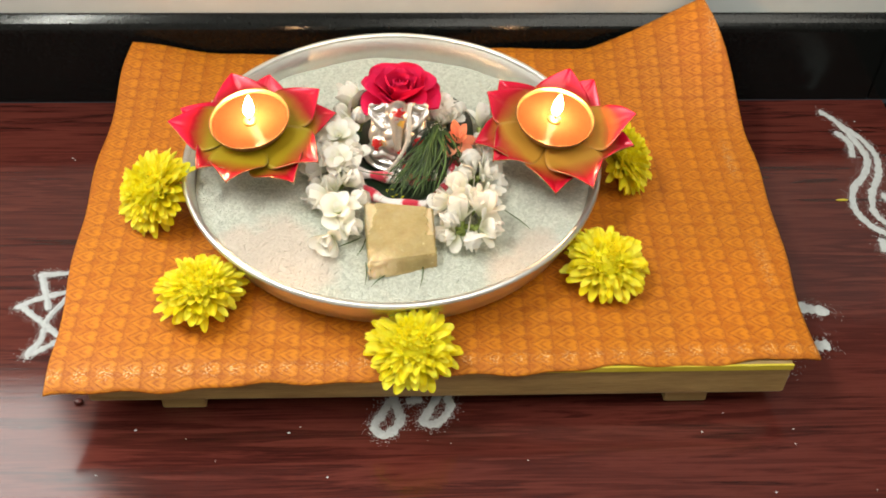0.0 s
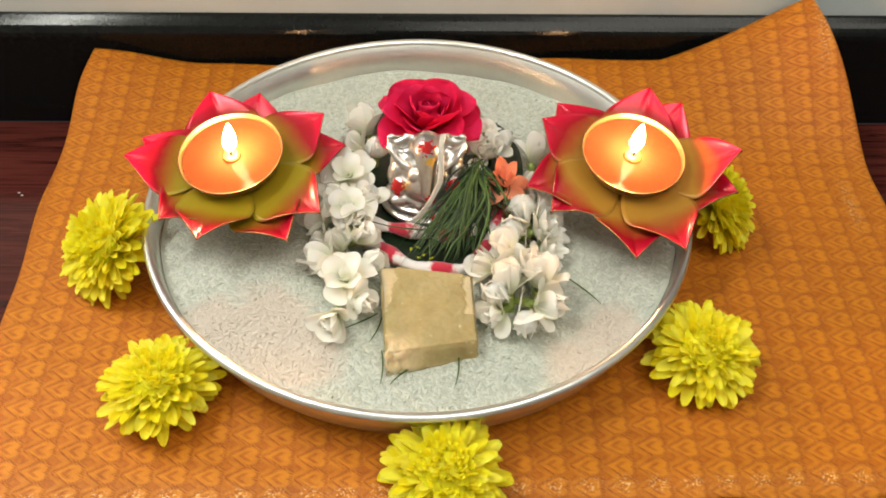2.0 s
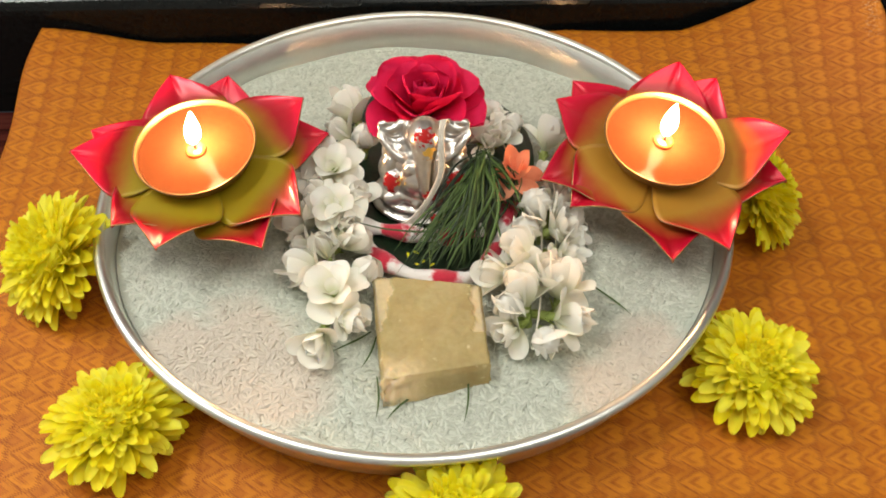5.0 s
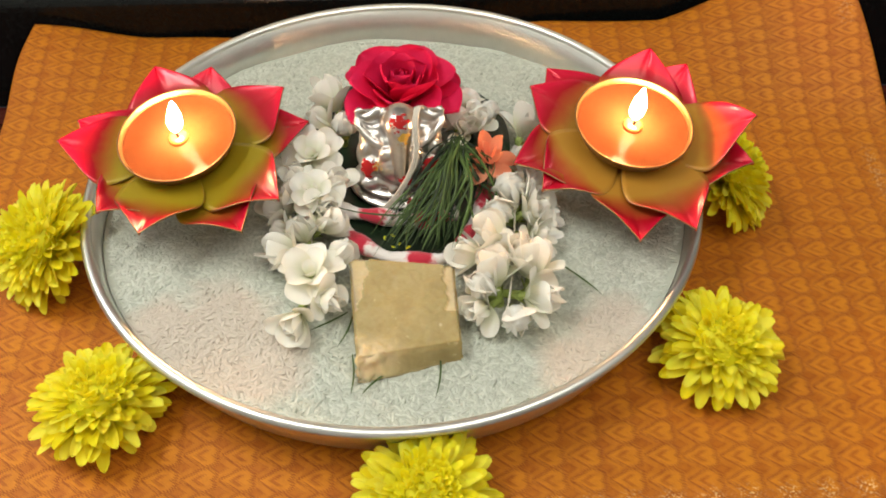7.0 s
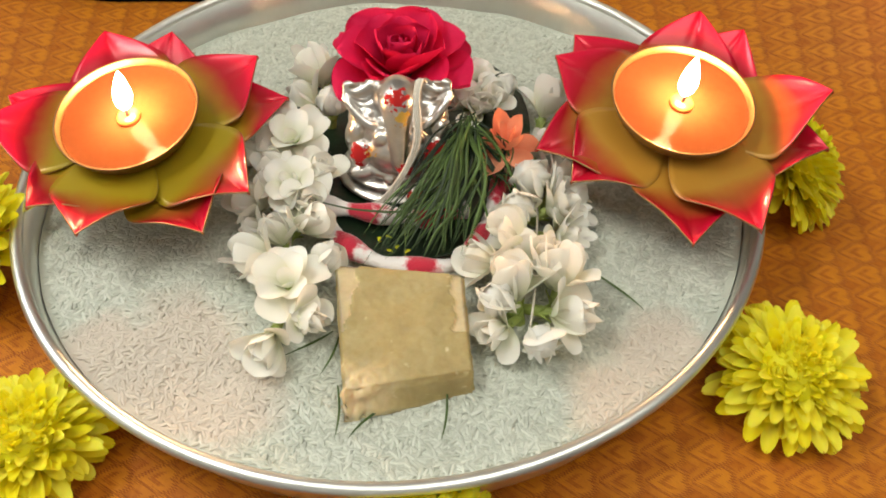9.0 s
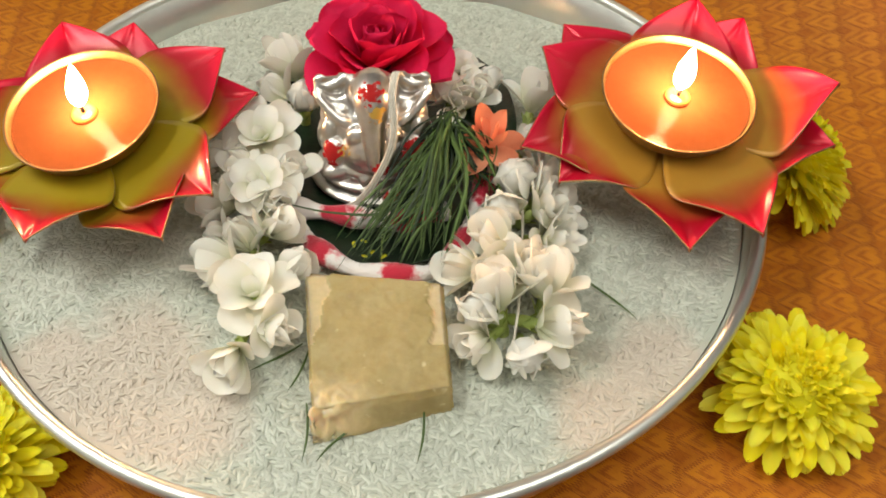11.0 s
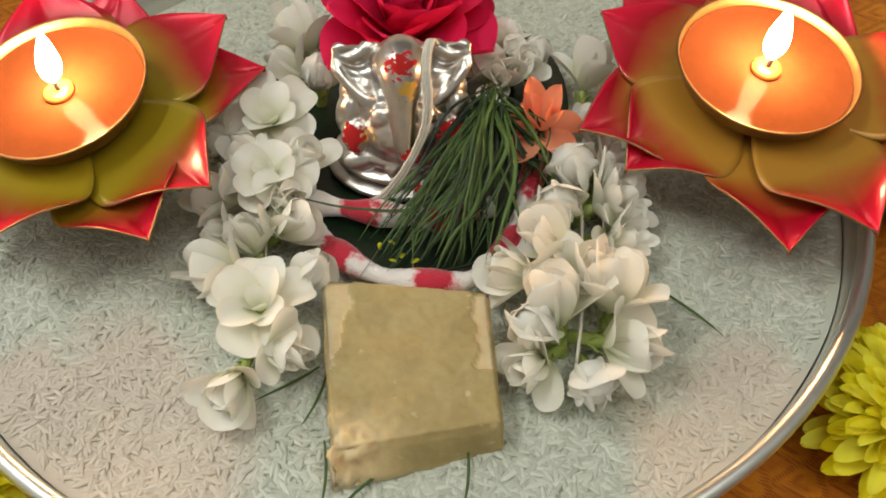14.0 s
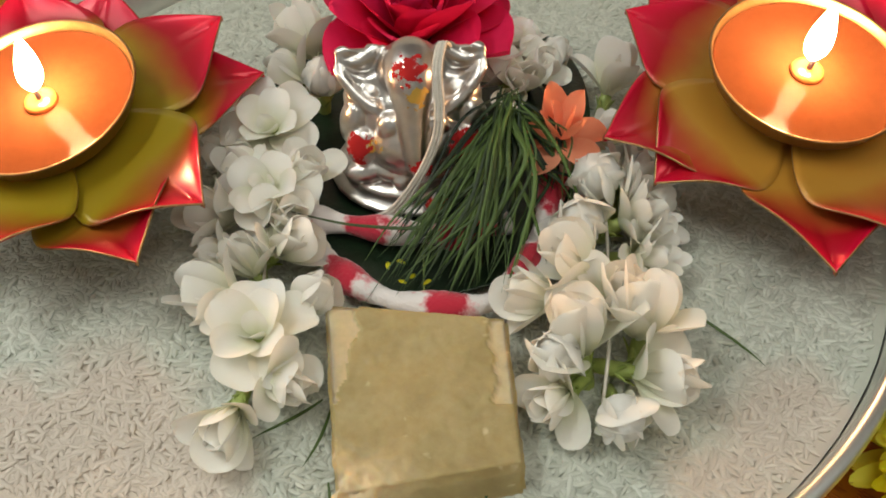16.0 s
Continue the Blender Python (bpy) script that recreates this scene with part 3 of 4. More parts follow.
def build_rice():
    rng = np.random.default_rng(5)
    v, f = [], []
    n, rings = 96, 34
    for j in range(rings + 1):
        for k in range(n):
            c, d = math.cos(2 * math.pi * k / n), math.sin(2 * math.pi * k / n)
            edge = rice_height(0.142 * c, 0.142 * d)
            r = (0.1439 + (edge - 0.071) * (0.2 if edge > 0.071 else 0.37)) * j / rings
            x, y = r * c, r * d
            v.append((x, y, rice_height(x, y) - 0.0002))
    for j in range(rings):
        f += [(j * n + k, (j + 1) * n + k, (j + 1) * n + (k + 1) % n, j * n + (k + 1) % n) for k in range(n)]
    ob = thing("rice_heap", "raw white rice grains filling the steel plate", "rice", (0, 0, 0.07), kind="stuff")
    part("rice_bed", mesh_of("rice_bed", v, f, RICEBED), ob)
    count = 38000
    shape = [(-1.0, 0.10), (-0.45, 0.95), (0.50, 0.92), (1.0, 0.12)]
    cs = [(math.cos(a), math.sin(a)) for a in [math.pi * (0.3 + 0.4 * q) for q in range(5)]]
    proto = np.array([(t, r * c, r * s) for t, r in shape for c, s in cs])
    k = len(proto)
    pf = [(a * 5 + i, a * 5 + (i + 1) % 5, a * 5 + 5 + (i + 1) % 5, a * 5 + 5 + i) for a in range(3) for i in range(5)]
    pf = np.array(pf)
    th = rng.random(count) * 2 * np.pi
    brink = np.array([rice_height(0.142 * math.cos(a), 0.142 * math.sin(a)) for a in th]) - 0.071
    rr = (0.1402 + brink * np.where(brink > 0, 0.2, 0.37)) * np.sqrt(rng.random(count))
    x, y = rr * np.cos(th), rr * np.sin(th)
    z = np.array([rice_height(a, b) for a, b in zip(x, y)]) + rng.random(count) * 0.0005 - 0.0003
    yaw, tilt = rng.random(count) * 2 * np.pi, rng.normal(0, 0.10, count)
    half, thick = 0.0034 * (0.68 + 0.42 * rng.random(count)), 0.00090 * (0.85 + 0.3 * rng.random(count))
    d = np.stack([np.cos(yaw) * np.cos(tilt), np.sin(yaw) * np.cos(tilt), np.sin(tilt)], 1)
    s = np.stack([-np.sin(yaw), np.cos(yaw), np.zeros(count)], 1)
    u = np.cross(d, s)
    pos = np.stack([x, y, z], 1)
    bow = 1 - proto[:, 0] ** 2
    vv = pos[:, None] + d[:, None] * (proto[None, :, :1] * half[:, None, None]) + s[:, None] * ((proto[None, :, 1:2] + 0.25 * bow[None, :, None]) * thick[:, None, None]) + u[:, None] * (proto[None, :, 2:3] * thick[:, None, None] * 0.62)
    ff = (pf[None] + (np.arange(count) * k)[:, None, None]).reshape(-1, 4)
    me = bpy.data.meshes.new("rice_grains")
    vv = vv.reshape(-1, 3)
    me.vertices.add(len(vv))
    me.vertices.foreach_set("co", vv.ravel())
    me.loops.add(ff.size)
    me.loops.foreach_set("vertex_index", ff.ravel().astype(np.int32))
    me.polygons.add(len(ff))
    me.polygons.foreach_set("loop_start", (np.arange(len(ff)) * 4).astype(np.int32))
    me.update(calc_edges=True)
    me.validate()
    me.polygons.foreach_set("use_smooth", [True] * len(me.polygons))
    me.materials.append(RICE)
    tagged(part("rice_grains", me, ob), kind="stuff")


build_rice()


# ---- lotus candle holders ----
def lotus_candle(at, axis, upper, lower, lean, enamel, label):
    """Two stamped tiers of five enamelled petals round a gilt cup of orange wax with a lit wick. Each petal: its bearing, reach and the height of its tip."""
    cx, cy, cz = at
    ob = thing("lotus_candle_holder", label, "candle holder", (cx, cy, 0.079), "lotus candle holders on the plate")
    tilt = facing(at, axis)

    def sheet(tips, drop, width):
        for k, (bearing, reach, tip_z) in enumerate(tips):
            a = radians(bearing)
            out = Vector((math.cos(a), math.sin(a), 0))
            root = tilt @ (Vector((0, 0, -drop)) + tilt.to_3x3().inverted() @ out * 0.013)
            tip = Vector((cx, cy, 0)) + out * reach + Vector((0, 0, tip_z))
            side = Vector((-math.sin(a), math.cos(a), 0))
            side = (side - Vector((0, 0, 1)) * side.dot(Vector(axis).normalized())).normalized()
            run = tip - root
            lip = 0.12 if 20 < bearing % 360 < 185 else 0.34
            flat = root + (run - Vector((0, 0, run.z)))
            slope = Vector(axis).normalized()
            level = -(slope.x * run.x + slope.y * run.y) / slope.z

            def fn(u, v, s=k):
                if v < 0.48:
                    prof = 0.50 + 0.50 * math.sin(v / 0.48 * math.pi / 2)
                else:
                    t = (v - 0.48) / 0.52
                    prof = max(0.012, 1 - t ** 1.7 - 0.09 * math.sin(math.pi * t) * t)
                w = width / 2 * prof
                h = level * v + (run.z - level) * (0.25 * v + 0.75 * smoothstep(0.45, 1.12, v) * 1.055)
                bend = abs(u) ** 2.4 * smoothstep(0.42, 0.88, v)
                curl = lip * w * bend - 0.0014 * math.exp(-(u / 0.14) ** 2) * smoothstep(0.45, 0.9, v)
                ripple = 0.0011 * math.sin(2.6 * u + s * 2.1) * smoothstep(0.4, 0.8, v) * (1 - v)
                p = root + Vector((run.x, run.y, 0)) * v + side * (u * w * (1 - 0.10 * bend))
                return p + Vector((0, 0, h + curl + ripple))

            vs, fs = shell(fn, 14, 18, 0.0006)
            back = 0.13 if 30 < bearing % 360 < 185 else 0.01
            along = [back + 0.06 + 0.94 * (j / 18) + 0.30 * abs(-1 + i / 7) ** 3 * smoothstep(0.4, 0.8, j / 18) for j in range(19) for i in range(15)]
            sheet_faces = 2 * 14 * 18
            pile = Pile().add(vs, fs[:sheet_faces], None, 0, along + along)
            pile.f += fs[sheet_faces:]
            pile.i += [1] * (len(fs) - sheet_faces)
            part("petal", pile.mesh("petal", (enamel, BRASS)), ob)

    sheet(upper, 0.0115, 0.0430)
    sheet(lower, 0.0145, 0.0415)
    v, f = spin([(0.0, -0.0165), (0.020, -0.0162), (0.0205, -0.0156), (0.0, -0.0120)], 40)
    part("heart_plate", Pile().add(v, f, tilt, 0, [0.1] * len(v)).mesh("heart_plate", enamel), ob, "olive gold enamelled heart")
    v, f = spin([(0.0, -0.043), (0.013, -0.043), (0.0135, -0.040), (0.009, -0.030), (0.010, -0.0176), (0.0, -0.0176)], 32)
    part("foot", Pile().add(v, f, tilt).mesh("foot", BRASS), ob, "gilt foot")
    v, f = spin([(0.0, -0.0155), (0.012, -0.0150), (0.0205, -0.0112), (0.0258, -0.0055), (0.0282, 0.0), (0.0286, 0.0004), (0.0282, 0.0008), (0.0276, 0.0004), (0.0268, -0.0025), (0.0264, -0.0038), (0.0, -0.0046)], 64)
    cup = part("cup", Pile().add(v, f, tilt).mesh("cup", BRASS), ob, "gilt metal cup")
    v, f = spin([(0.0, -0.0028), (0.006, -0.0029), (0.012, -0.0031), (0.020, -0.0030), (0.0252, -0.0027), (0.0266, -0.0022)], 64)
    part("wax", Pile().add(v, f, tilt).mesh("wax", WAX), cup, "glowing orange wax")
    v, f = spin([(0.0, -0.0013), (0.003, -0.0012), (0.0046, -0.0018), (0.0050, -0.0028), (0.0046, -0.0040)], 32)
    part("wick_seat", Pile().add(v, f, tilt).mesh("wick_seat", GLASSY), cup, "melted wax bead round the wick")
    v, f, _ = tube([(0, 0, -0.005), (0.0002, 0, 0.000), (0.0006 * lean, 0, 0.0032)], 0.0008)
    part("wick", Pile().add(v, f, tilt).mesh("wick", WICK), cup, "charred wick")
    prof = [(0.0, 0.0), (0.0013, 0.0006), (0.0025, 0.003), (0.0030, 0.0062), (0.0027, 0.0105), (0.0018, 0.0150), (0.0008, 0.0188), (0.0, 0.0208)]
    v, f = spin(prof, 20)
    v = [(a * 1.2 + lean * 0.10 * c, b * 1.2, c * 0.86 + 0.0022) for a, b, c in v]
    part("flame", Pile().add(v, f, Matrix.Translation(at)).mesh("flame", FLAME), ob, "bright candle flame")
    return ob


lotus_candle((-0.1005, -0.0025, 0.1185), (-0.09, -0.16, 1.0), ((109, 0.0575, 0.1180), (37, 0.0595, 0.1170), (-36, 0.0615, 0.1090), (-103, 0.0540, 0.1060), (176, 0.0590, 0.1130)),
             ((80, 0.0550, 0.1170), (22, 0.0640, 0.1040), (-57, 0.0615, 0.1040), (-134, 0.0500, 0.1040), (161, 0.0545, 0.1140)), 0.6, OLIVE_LOTUS, "red and olive enamelled lotus holder with a lit orange candle")
lotus_candle((0.1160, -0.0020, 0.1185), (0.09, -0.16, 1.0), ((73, 0.0560, 0.1220), (-1, 0.0580, 0.1220), (-68, 0.0590, 0.1000), (-150, 0.0525, 0.1000), (143, 0.0580, 0.1140)),
             ((53, 0.0565, 0.1180), (-17, 0.0585, 0.1060), (-94, 0.0600, 0.0990), (-168, 0.0595, 0.1050), (125, 0.0630, 0.1120)), 1.0, GOLD_LOTUS, "crimson and gold enamelled lotus holder with a lit orange candle")


# ---- yellow chrysanthemums ----
def chrysanthemum(at, axis, size, seed, label):
    rng = random.Random(seed)
    ob = thing("chrysanthemum", label, "flower", at, "yellow chrysanthemums round the plate")
    m = facing(at, axis, rng.uniform(0, 360))
    s = size / 0.031
    outer, inner = Pile(), Pile()
    tiers = ((22, 0.0310, -6, 0.0072), (26, 0.0312, 2, 0.0068), (30, 0.0306, 10, 0.0064), (32, 0.0296, 17, 0.0060), (33, 0.0282, 24, 0.0056), (33, 0.0268, 31, 0.0052), (34, 0.0252, 38, 0.0047),
             (36, 0.0240, 45, 0.0046), (36, 0.0229, 52, 0.0043), (34, 0.0220, 59, 0.0040), (30, 0.0213, 66, 0.0037), (24, 0.0208, 73, 0.0034), (17, 0.0205, 80, 0.0031), (9, 0.0203, 86, 0.0029))
    for tier, (n, length, rise, width) in enumerate(tiers):
        for k in range(n):
            a = 360 / n * (k + 0.5 * tier) + rng.uniform(-7, 7)
            e = rise + rng.uniform(-6, 6)
            vs, fs = petal(length * s * rng.uniform(0.80, 1.06), width * s * rng.uniform(0.85, 1.2), e + 12, e + rng.uniform(-20, 8) + (10 if tier > 6 else 0), rng.uniform(0.3, 0.9), 0, 4, 7, 1.0, 0.25, 0.42)
            place = m @ Matrix.Translation((0, 0, 0.0055 * s + 0.0003 * tier * s)) @ Matrix.Rotation(radians(a), 4, "Z") @ Matrix.Translation((0, 0.0012 * s, 0)) @ Matrix.Rotation(radians(rng.uniform(-22, 22)), 4, "Y")
            (outer if tier < 7 else inner).add(vs, fs, place)
    dome = [(0.0105 * s, 0.008 * s), (0.0150 * s, 0.0140 * s), (0.0136 * s, 0.0208 * s), (0.0080 * s, 0.0243 * s), (0.0, 0.0257 * s)]
    inner.add(*spin(dome, 16), m)
    tagged(part("petals", outer.mesh("petals", MUM), ob), kind="stuff")
    tagged(part("heart", inner.mesh("heart", MUMHEART), ob, "tight golden heart of short petals"), kind="stuff")
    v, f = spin([(0.0, 0.0), (0.004 * s, 0.0005), (0.007 * s, 0.004 * s), (0.008 * s, 0.0085 * s), (0.0, 0.010 * s)], 14)
    part("calyx", Pile().add(v, f, m).mesh("calyx", CALYX), ob)
    return ob


chrysanthemum((0.0125, -0.1655, 0.0540), (0.02, -0.14, 1.0), 0.0305, 1, "yellow chrysanthemum head resting at the front of the plate")
chrysanthemum((-0.1275, -0.1170, 0.0540), (-0.02, 0.08, 1.0), 0.0305, 2, "yellow chrysanthemum head lying on the cloth by the plate")
chrysanthemum((0.1455, -0.0950, 0.0565), (0.08, -0.22, 1.0), 0.0300, 3, "yellow chrysanthemum head with a dark stem on the cloth")
chrysanthemum((-0.1640, -0.0230, 0.0630), (-0.55, -0.28, 0.78), 0.0330, 4, "yellow chrysanthemum head leaning outwards on the plate's side")
chrysanthemum((0.1640, 0.0120, 0.0630), (0.72, -0.10, 0.66), 0.0320, 5, "yellow chrysanthemum head half hidden under the lotus holder")


# ---- block of jaggery ----
def build_jaggery():
    top = [(-0.0205, -0.0578, 0.0905), (0.0275, -0.0672, 0.0930), (0.0293, -0.1075, 0.0885), (-0.0150, -0.1132, 0.0870)]
    low = [(-0.0195, -0.0575, 0.0745), (0.0285, -0.0640, 0.0745), (0.0300, -0.1085, 0.0745), (-0.0160, -0.1200, 0.0745)]
    n = 64

    def quad(c, u, v):
        a, b, d, e = [Vector(p) for p in c]
        return (a * (1 - u) + b * u) * (1 - v) + (e * (1 - u) + d * u) * v

    bm = bmesh.new()
    mark = bm.verts.layers.float.new("flake")
    grid = {}
    layers = 8
    for k in range(layers + 1):
        for i in range(n + 1):
            for j in range(n + 1):
                if 0 < k < layers and 0 < i < n and 0 < j < n:
                    continue
                p = quad(low, i / n, j / n).lerp(quad(top, i / n, j / n), k / layers)
                grid[i, j, k] = bm.verts.new(p)
    for (i, j, k) in list(grid):
        for q in (((i, j, k), (i + 1, j, k), (i + 1, j + 1, k), (i, j + 1, k)), ((i, j, k), (i, j, k + 1), (i + 1, j, k + 1), (i + 1, j, k)), ((i, j, k), (i, j + 1, k), (i, j + 1, k + 1), (i, j, k + 1))):
            if all(c in grid for c in q):
                on = (len({c[2] for c in q}) == 1 and k in (0, layers)) or (len({c[1] for c in q}) == 1 and j in (0, n)) or (len({c[0] for c in q}) == 1 and i in (0, n))
                if on:
                    bm.faces.new([grid[c] for c in q])
    bmesh.ops.recalc_face_normals(bm, faces=bm.faces[:])
    bm.normal_update()
    for (i, j, k), w in grid.items():
        u, t = i / n, j / n
        d = 0.0005 * noise.noise(w.co * 110) + 0.0003 * noise.noise(w.co * 480)
        # ragged flakes along two sides and a broken front corner
        flake = 0.21 - 0.30 * t + 0.06 * noise.noise(Vector((0, t * 9, 2)))
        if k == layers and (u < flake and t < 0.55 or u > 0.90 + 0.05 * noise.noise(Vector((3, t * 8, 2))) and t < 0.6):
            d -= 0.0015
            w[mark] = 0.8
        crumble = smoothstep(0.72, 1.0, t) * smoothstep(0.55, 0.0, u)
        w[mark] = max(w[mark], crumble * 1.2 if k > 1 else 0.5)
        d += crumble * (0.0032 * noise.noise(w.co * 230) + 0.0016 * noise.noise(w.co * 620) - 0.0012)
        w.co += w.normal * d
        edge = (i in (0, n)) + (j in (0, n)) + (k in (0, layers))
        if edge >= 2:
            w.co -= w.normal * 0.0010
    return tagged(new("jaggery_block", from_bm("jaggery_block", bm, JAGGERY, True)), "golden brown jaggery block with a crumbled corner on the rice", "jaggery")


build_jaggery()


# ---- leaf under the statuette ----
def build_leaf():
    def fn(u, v):
        w = 0.064 * math.sin(math.pi * min(1.0, v * 0.97 + 0.03)) ** 0.38 * (1.0 - 0.35 * v)
        y = 0.068 - 0.121 * v + 0.010 * abs(u) * (1 - v)
        x = 0.006 + u * w
        z = max(rice_height(x, y) + 0.0026, 0.0795) + 0.003 * abs(u) ** 2 - 0.0006 * math.exp(-(u / 0.06) ** 2)
        return (x, y, z)

    vs, fs = shell(fn, 20, 24, 0.0005)
    ob = thing("betel_leaf", "dark green heart-shaped leaf lying under the statuette", "leaf", (0.006, 0.0, 0.08))
    part("blade", mesh_of("blade", vs, fs, LEAF), ob)
    v, f, _ = tube([Vector(fn(0.0, k / 12)) + Vector((0, 0, 0.0004)) for k in range(13)], 0.0007, 6, lambda t: 1.2 - 0.8 * t)
    part("midrib", Pile().add(v, f).mesh("midrib", CALYX), ob, "paler green midrib")
    return ob


build_leaf()


# ---- silver statuette ----
def build_statuette():
    bm = bmesh.new()
    cx = 0.0045

    def blob(x, y, z, rx, ry, rz, turn=(0, 0, 0), seg=28):
        bmesh.ops.create_uvsphere(bm, u_segments=seg, v_segments=seg // 2 + 2, radius=1.0, matrix=Matrix.LocRotScale((cx + x, y, z), Euler([radians(a) for a in turn]), (rx, ry, rz)))

    blob(0, 0.000, 0.0835, 0.0262, 0.0215, 0.0036)
    blob(0, 0.000, 0.0880, 0.0236, 0.0188, 0.0034)
    blob(0, -0.001, 0.0935, 0.0205, 0.0158, 0.0052)
    blob(0, 0.001, 0.1040, 0.0186, 0.0120, 0.0135)
    blob(0.001, -0.0065, 0.1000, 0.0145, 0.0112, 0.0115)
    blob(0, 0.003, 0.1130, 0.0135, 0.0085, 0.0085)
    for s in (-1, 1):
        blob(s * 0.0125, 0.0010, 0.1105, 0.0075, 0.0070, 0.0075)
        blob(s * 0.0170, -0.0020, 0.1040, 0.0046, 0.0062, 0.0090, (14, s * -8, 0))
        blob(s * 0.0115, -0.0085, 0.0930, 0.0098, 0.0052, 0.0040, (0, s * 10, -s * 22))
        blob(s * 0.0155, 0.000, 0.1050, 0.0038, 0.0048, 0.0085, (18, s * -12, 0))
        blob(s * 0.0158, -0.0050, 0.0990, 0.0036, 0.0066, 0.0042, (20, 0, 0))
        blob(s * 0.0150, -0.0100, 0.1015, 0.0046, 0.0026, 0.0056, (-28, 0, 0))
        blob(s * 0.0062, -0.0095, 0.1080, 0.0042, 0.0036, 0.0045)
        # fan-shaped ear, ribbed
        def ear(u, v, s=s):
            top, low = 0.0052 - 0.0014 * v * v, -0.0150 + 0.0145 * v ** 1.8
            b = low + (top - low) * (u * s + 1) / 2
            rib = 0.0013 * math.sin(24 * ((u * s + 1) / 2) * (0.55 + 0.45 * v)) * smoothstep(0.05, 0.25, v) * smoothstep(1.0, 0.85, v)
            bowl = -0.0022 * math.sin(math.pi * (u + 1) / 2) * math.sin(math.pi * v)
            n = rib + bowl + 0.0012 * v
            return (cx + s * (0.0072 + 0.0142 * v), 0.0030 + 0.70 * b - 0.71 * n, 0.1205 + 0.71 * b + 0.70 * n)

        vs, fs = shell(ear, 64, 24, 0.0014)
        made = [bm.verts.new(p) for p in vs]
        for q in fs:
            bm.faces.new([made[k] for k in q])
    bmesh.ops.recalc_face_normals(bm, faces=bm.faces[:])
    blob(0, 0.002, 0.1190, 0.0098, 0.0085, 0.0092)
    radii = (0.0066, 0.0076, 0.0073, 0.0060, 0.0044, 0.0037, 0.0034, 0.0030, 0.0024)
    trunk = smooth_line([(0, 0.0030, 0.1225), (0, -0.0010, 0.1232), (0, -0.0056, 0.1220), (0, -0.0085, 0.1180), (0, -0.0115, 0.1120), (0, -0.0140, 0.1060), (0.0003, -0.0158, 0.1010), (0.0020, -0.0170, 0.0985), (0.0046, -0.0172, 0.0985)], 8)
    vs, fs, _ = tube([p + Vector((cx, 0, 0)) for p in trunk], 1.0, 28, lambda t: radii[min(int(t * 8), 7)] * (1 - (t * 8 - min(int(t * 8), 7))) + radii[min(int(t * 8), 7) + 1] * (t * 8 - min(int(t * 8), 7)))
    made = [bm.verts.new(p) for p in vs]
    for q in fs:
        bm.faces.new([made[k] for k in q])
    blob(0.0025, -0.0160, 0.0990, 0.0040, 0.0026, 0.0026)
    blob(0.0055, -0.0190, 0.0875, 0.0040, 0.0034, 0.0038)
    blob(-0.004, -0.0155, 0.0920, 0.0030, 0.0022, 0.0022)
    ob = tagged(new("statuette", from_bm("statuette", bm, SILVER, True)), "small polished silver elephant-headed statuette with red powder", "statuette")
    fuse = ob.modifiers.new("fuse", "REMESH")
    fuse.mode, fuse.voxel_size, fuse.use_smooth_shade = "VOXEL", 0.0004, True
    soft = ob.modifiers.new("soft", "SMOOTH")
    soft.factor, soft.iterations = 0.5, 6
    return ob


build_statuette()

cord = Pile()
for k, (dx, r) in enumerate(((0.0, 0.00065), (0.0010, 0.0006), (-0.0008, 0.00055))):
    line = smooth_line([(0.0150 + dx, 0.005, 0.1240), (0.0133 + dx, -0.0020, 0.1305), (0.0118 + dx, -0.0095, 0.1275), (0.0120 + dx, -0.0150, 0.1185), (0.0108 + dx, -0.0180, 0.1100), (0.0055 + dx, -0.0205, 0.0985), (-0.0015 + dx * 1.6, -0.0220, 0.0880), (-0.0060 + dx * 2.5, -0.0225, 0.0850)], 8)
    v, f, a = tube(line, r)
    cord.add(v, f)
tagged(new("thread", cord.mesh("thread", THREAD)), "white twisted cotton thread draped over the statuette", "thread")


# ---- cotton garland ----
def cotton_cord(points, seed):
    line = smooth_line(points, 10)
    v, f, a = tube(line, 0.0040, 12, lambda t: 0.9 + 0.22 * math.sin(t * 26 + seed))
    rnd = [p + Vector((0.0005 * noise.noise(p * 500), 0.0005 * noise.noise(p * 500 + Vector((9, 0, 0))), 0.0)) for p in v]
    return rnd, f, [k / 0.028 + seed * 0.3 for k in a]


cotton = thing("cotton_garland", "white cotton garland dyed with red bands round the statuette", "garland", (0.0, -0.02, 0.08))
for seed, pts in ((1, [(-0.034, -0.004, 0.0860), (-0.028, -0.0205, 0.0855), (-0.014, -0.0260, 0.0855), (0.005, -0.0300, 0.0855), (0.018, -0.031, 0.0855), (0.030, -0.026, 0.0860)]),
                  (2, [(-0.030, -0.022, 0.0850), (-0.021, -0.0380, 0.0850), (-0.013, -0.0470, 0.0850), (-0.001, -0.0545, 0.0850), (0.014, -0.0570, 0.0850), (0.027, -0.0540, 0.0850), (0.037, -0.039, 0.0850), (0.042, -0.023, 0.0855), (0.048, -0.004, 0.0865)])):
    v, f, a = cotton_cord(pts, seed)
    part("strand", Pile().add(v, f, None, 0, a).mesh("strand", COTTON), cotton)


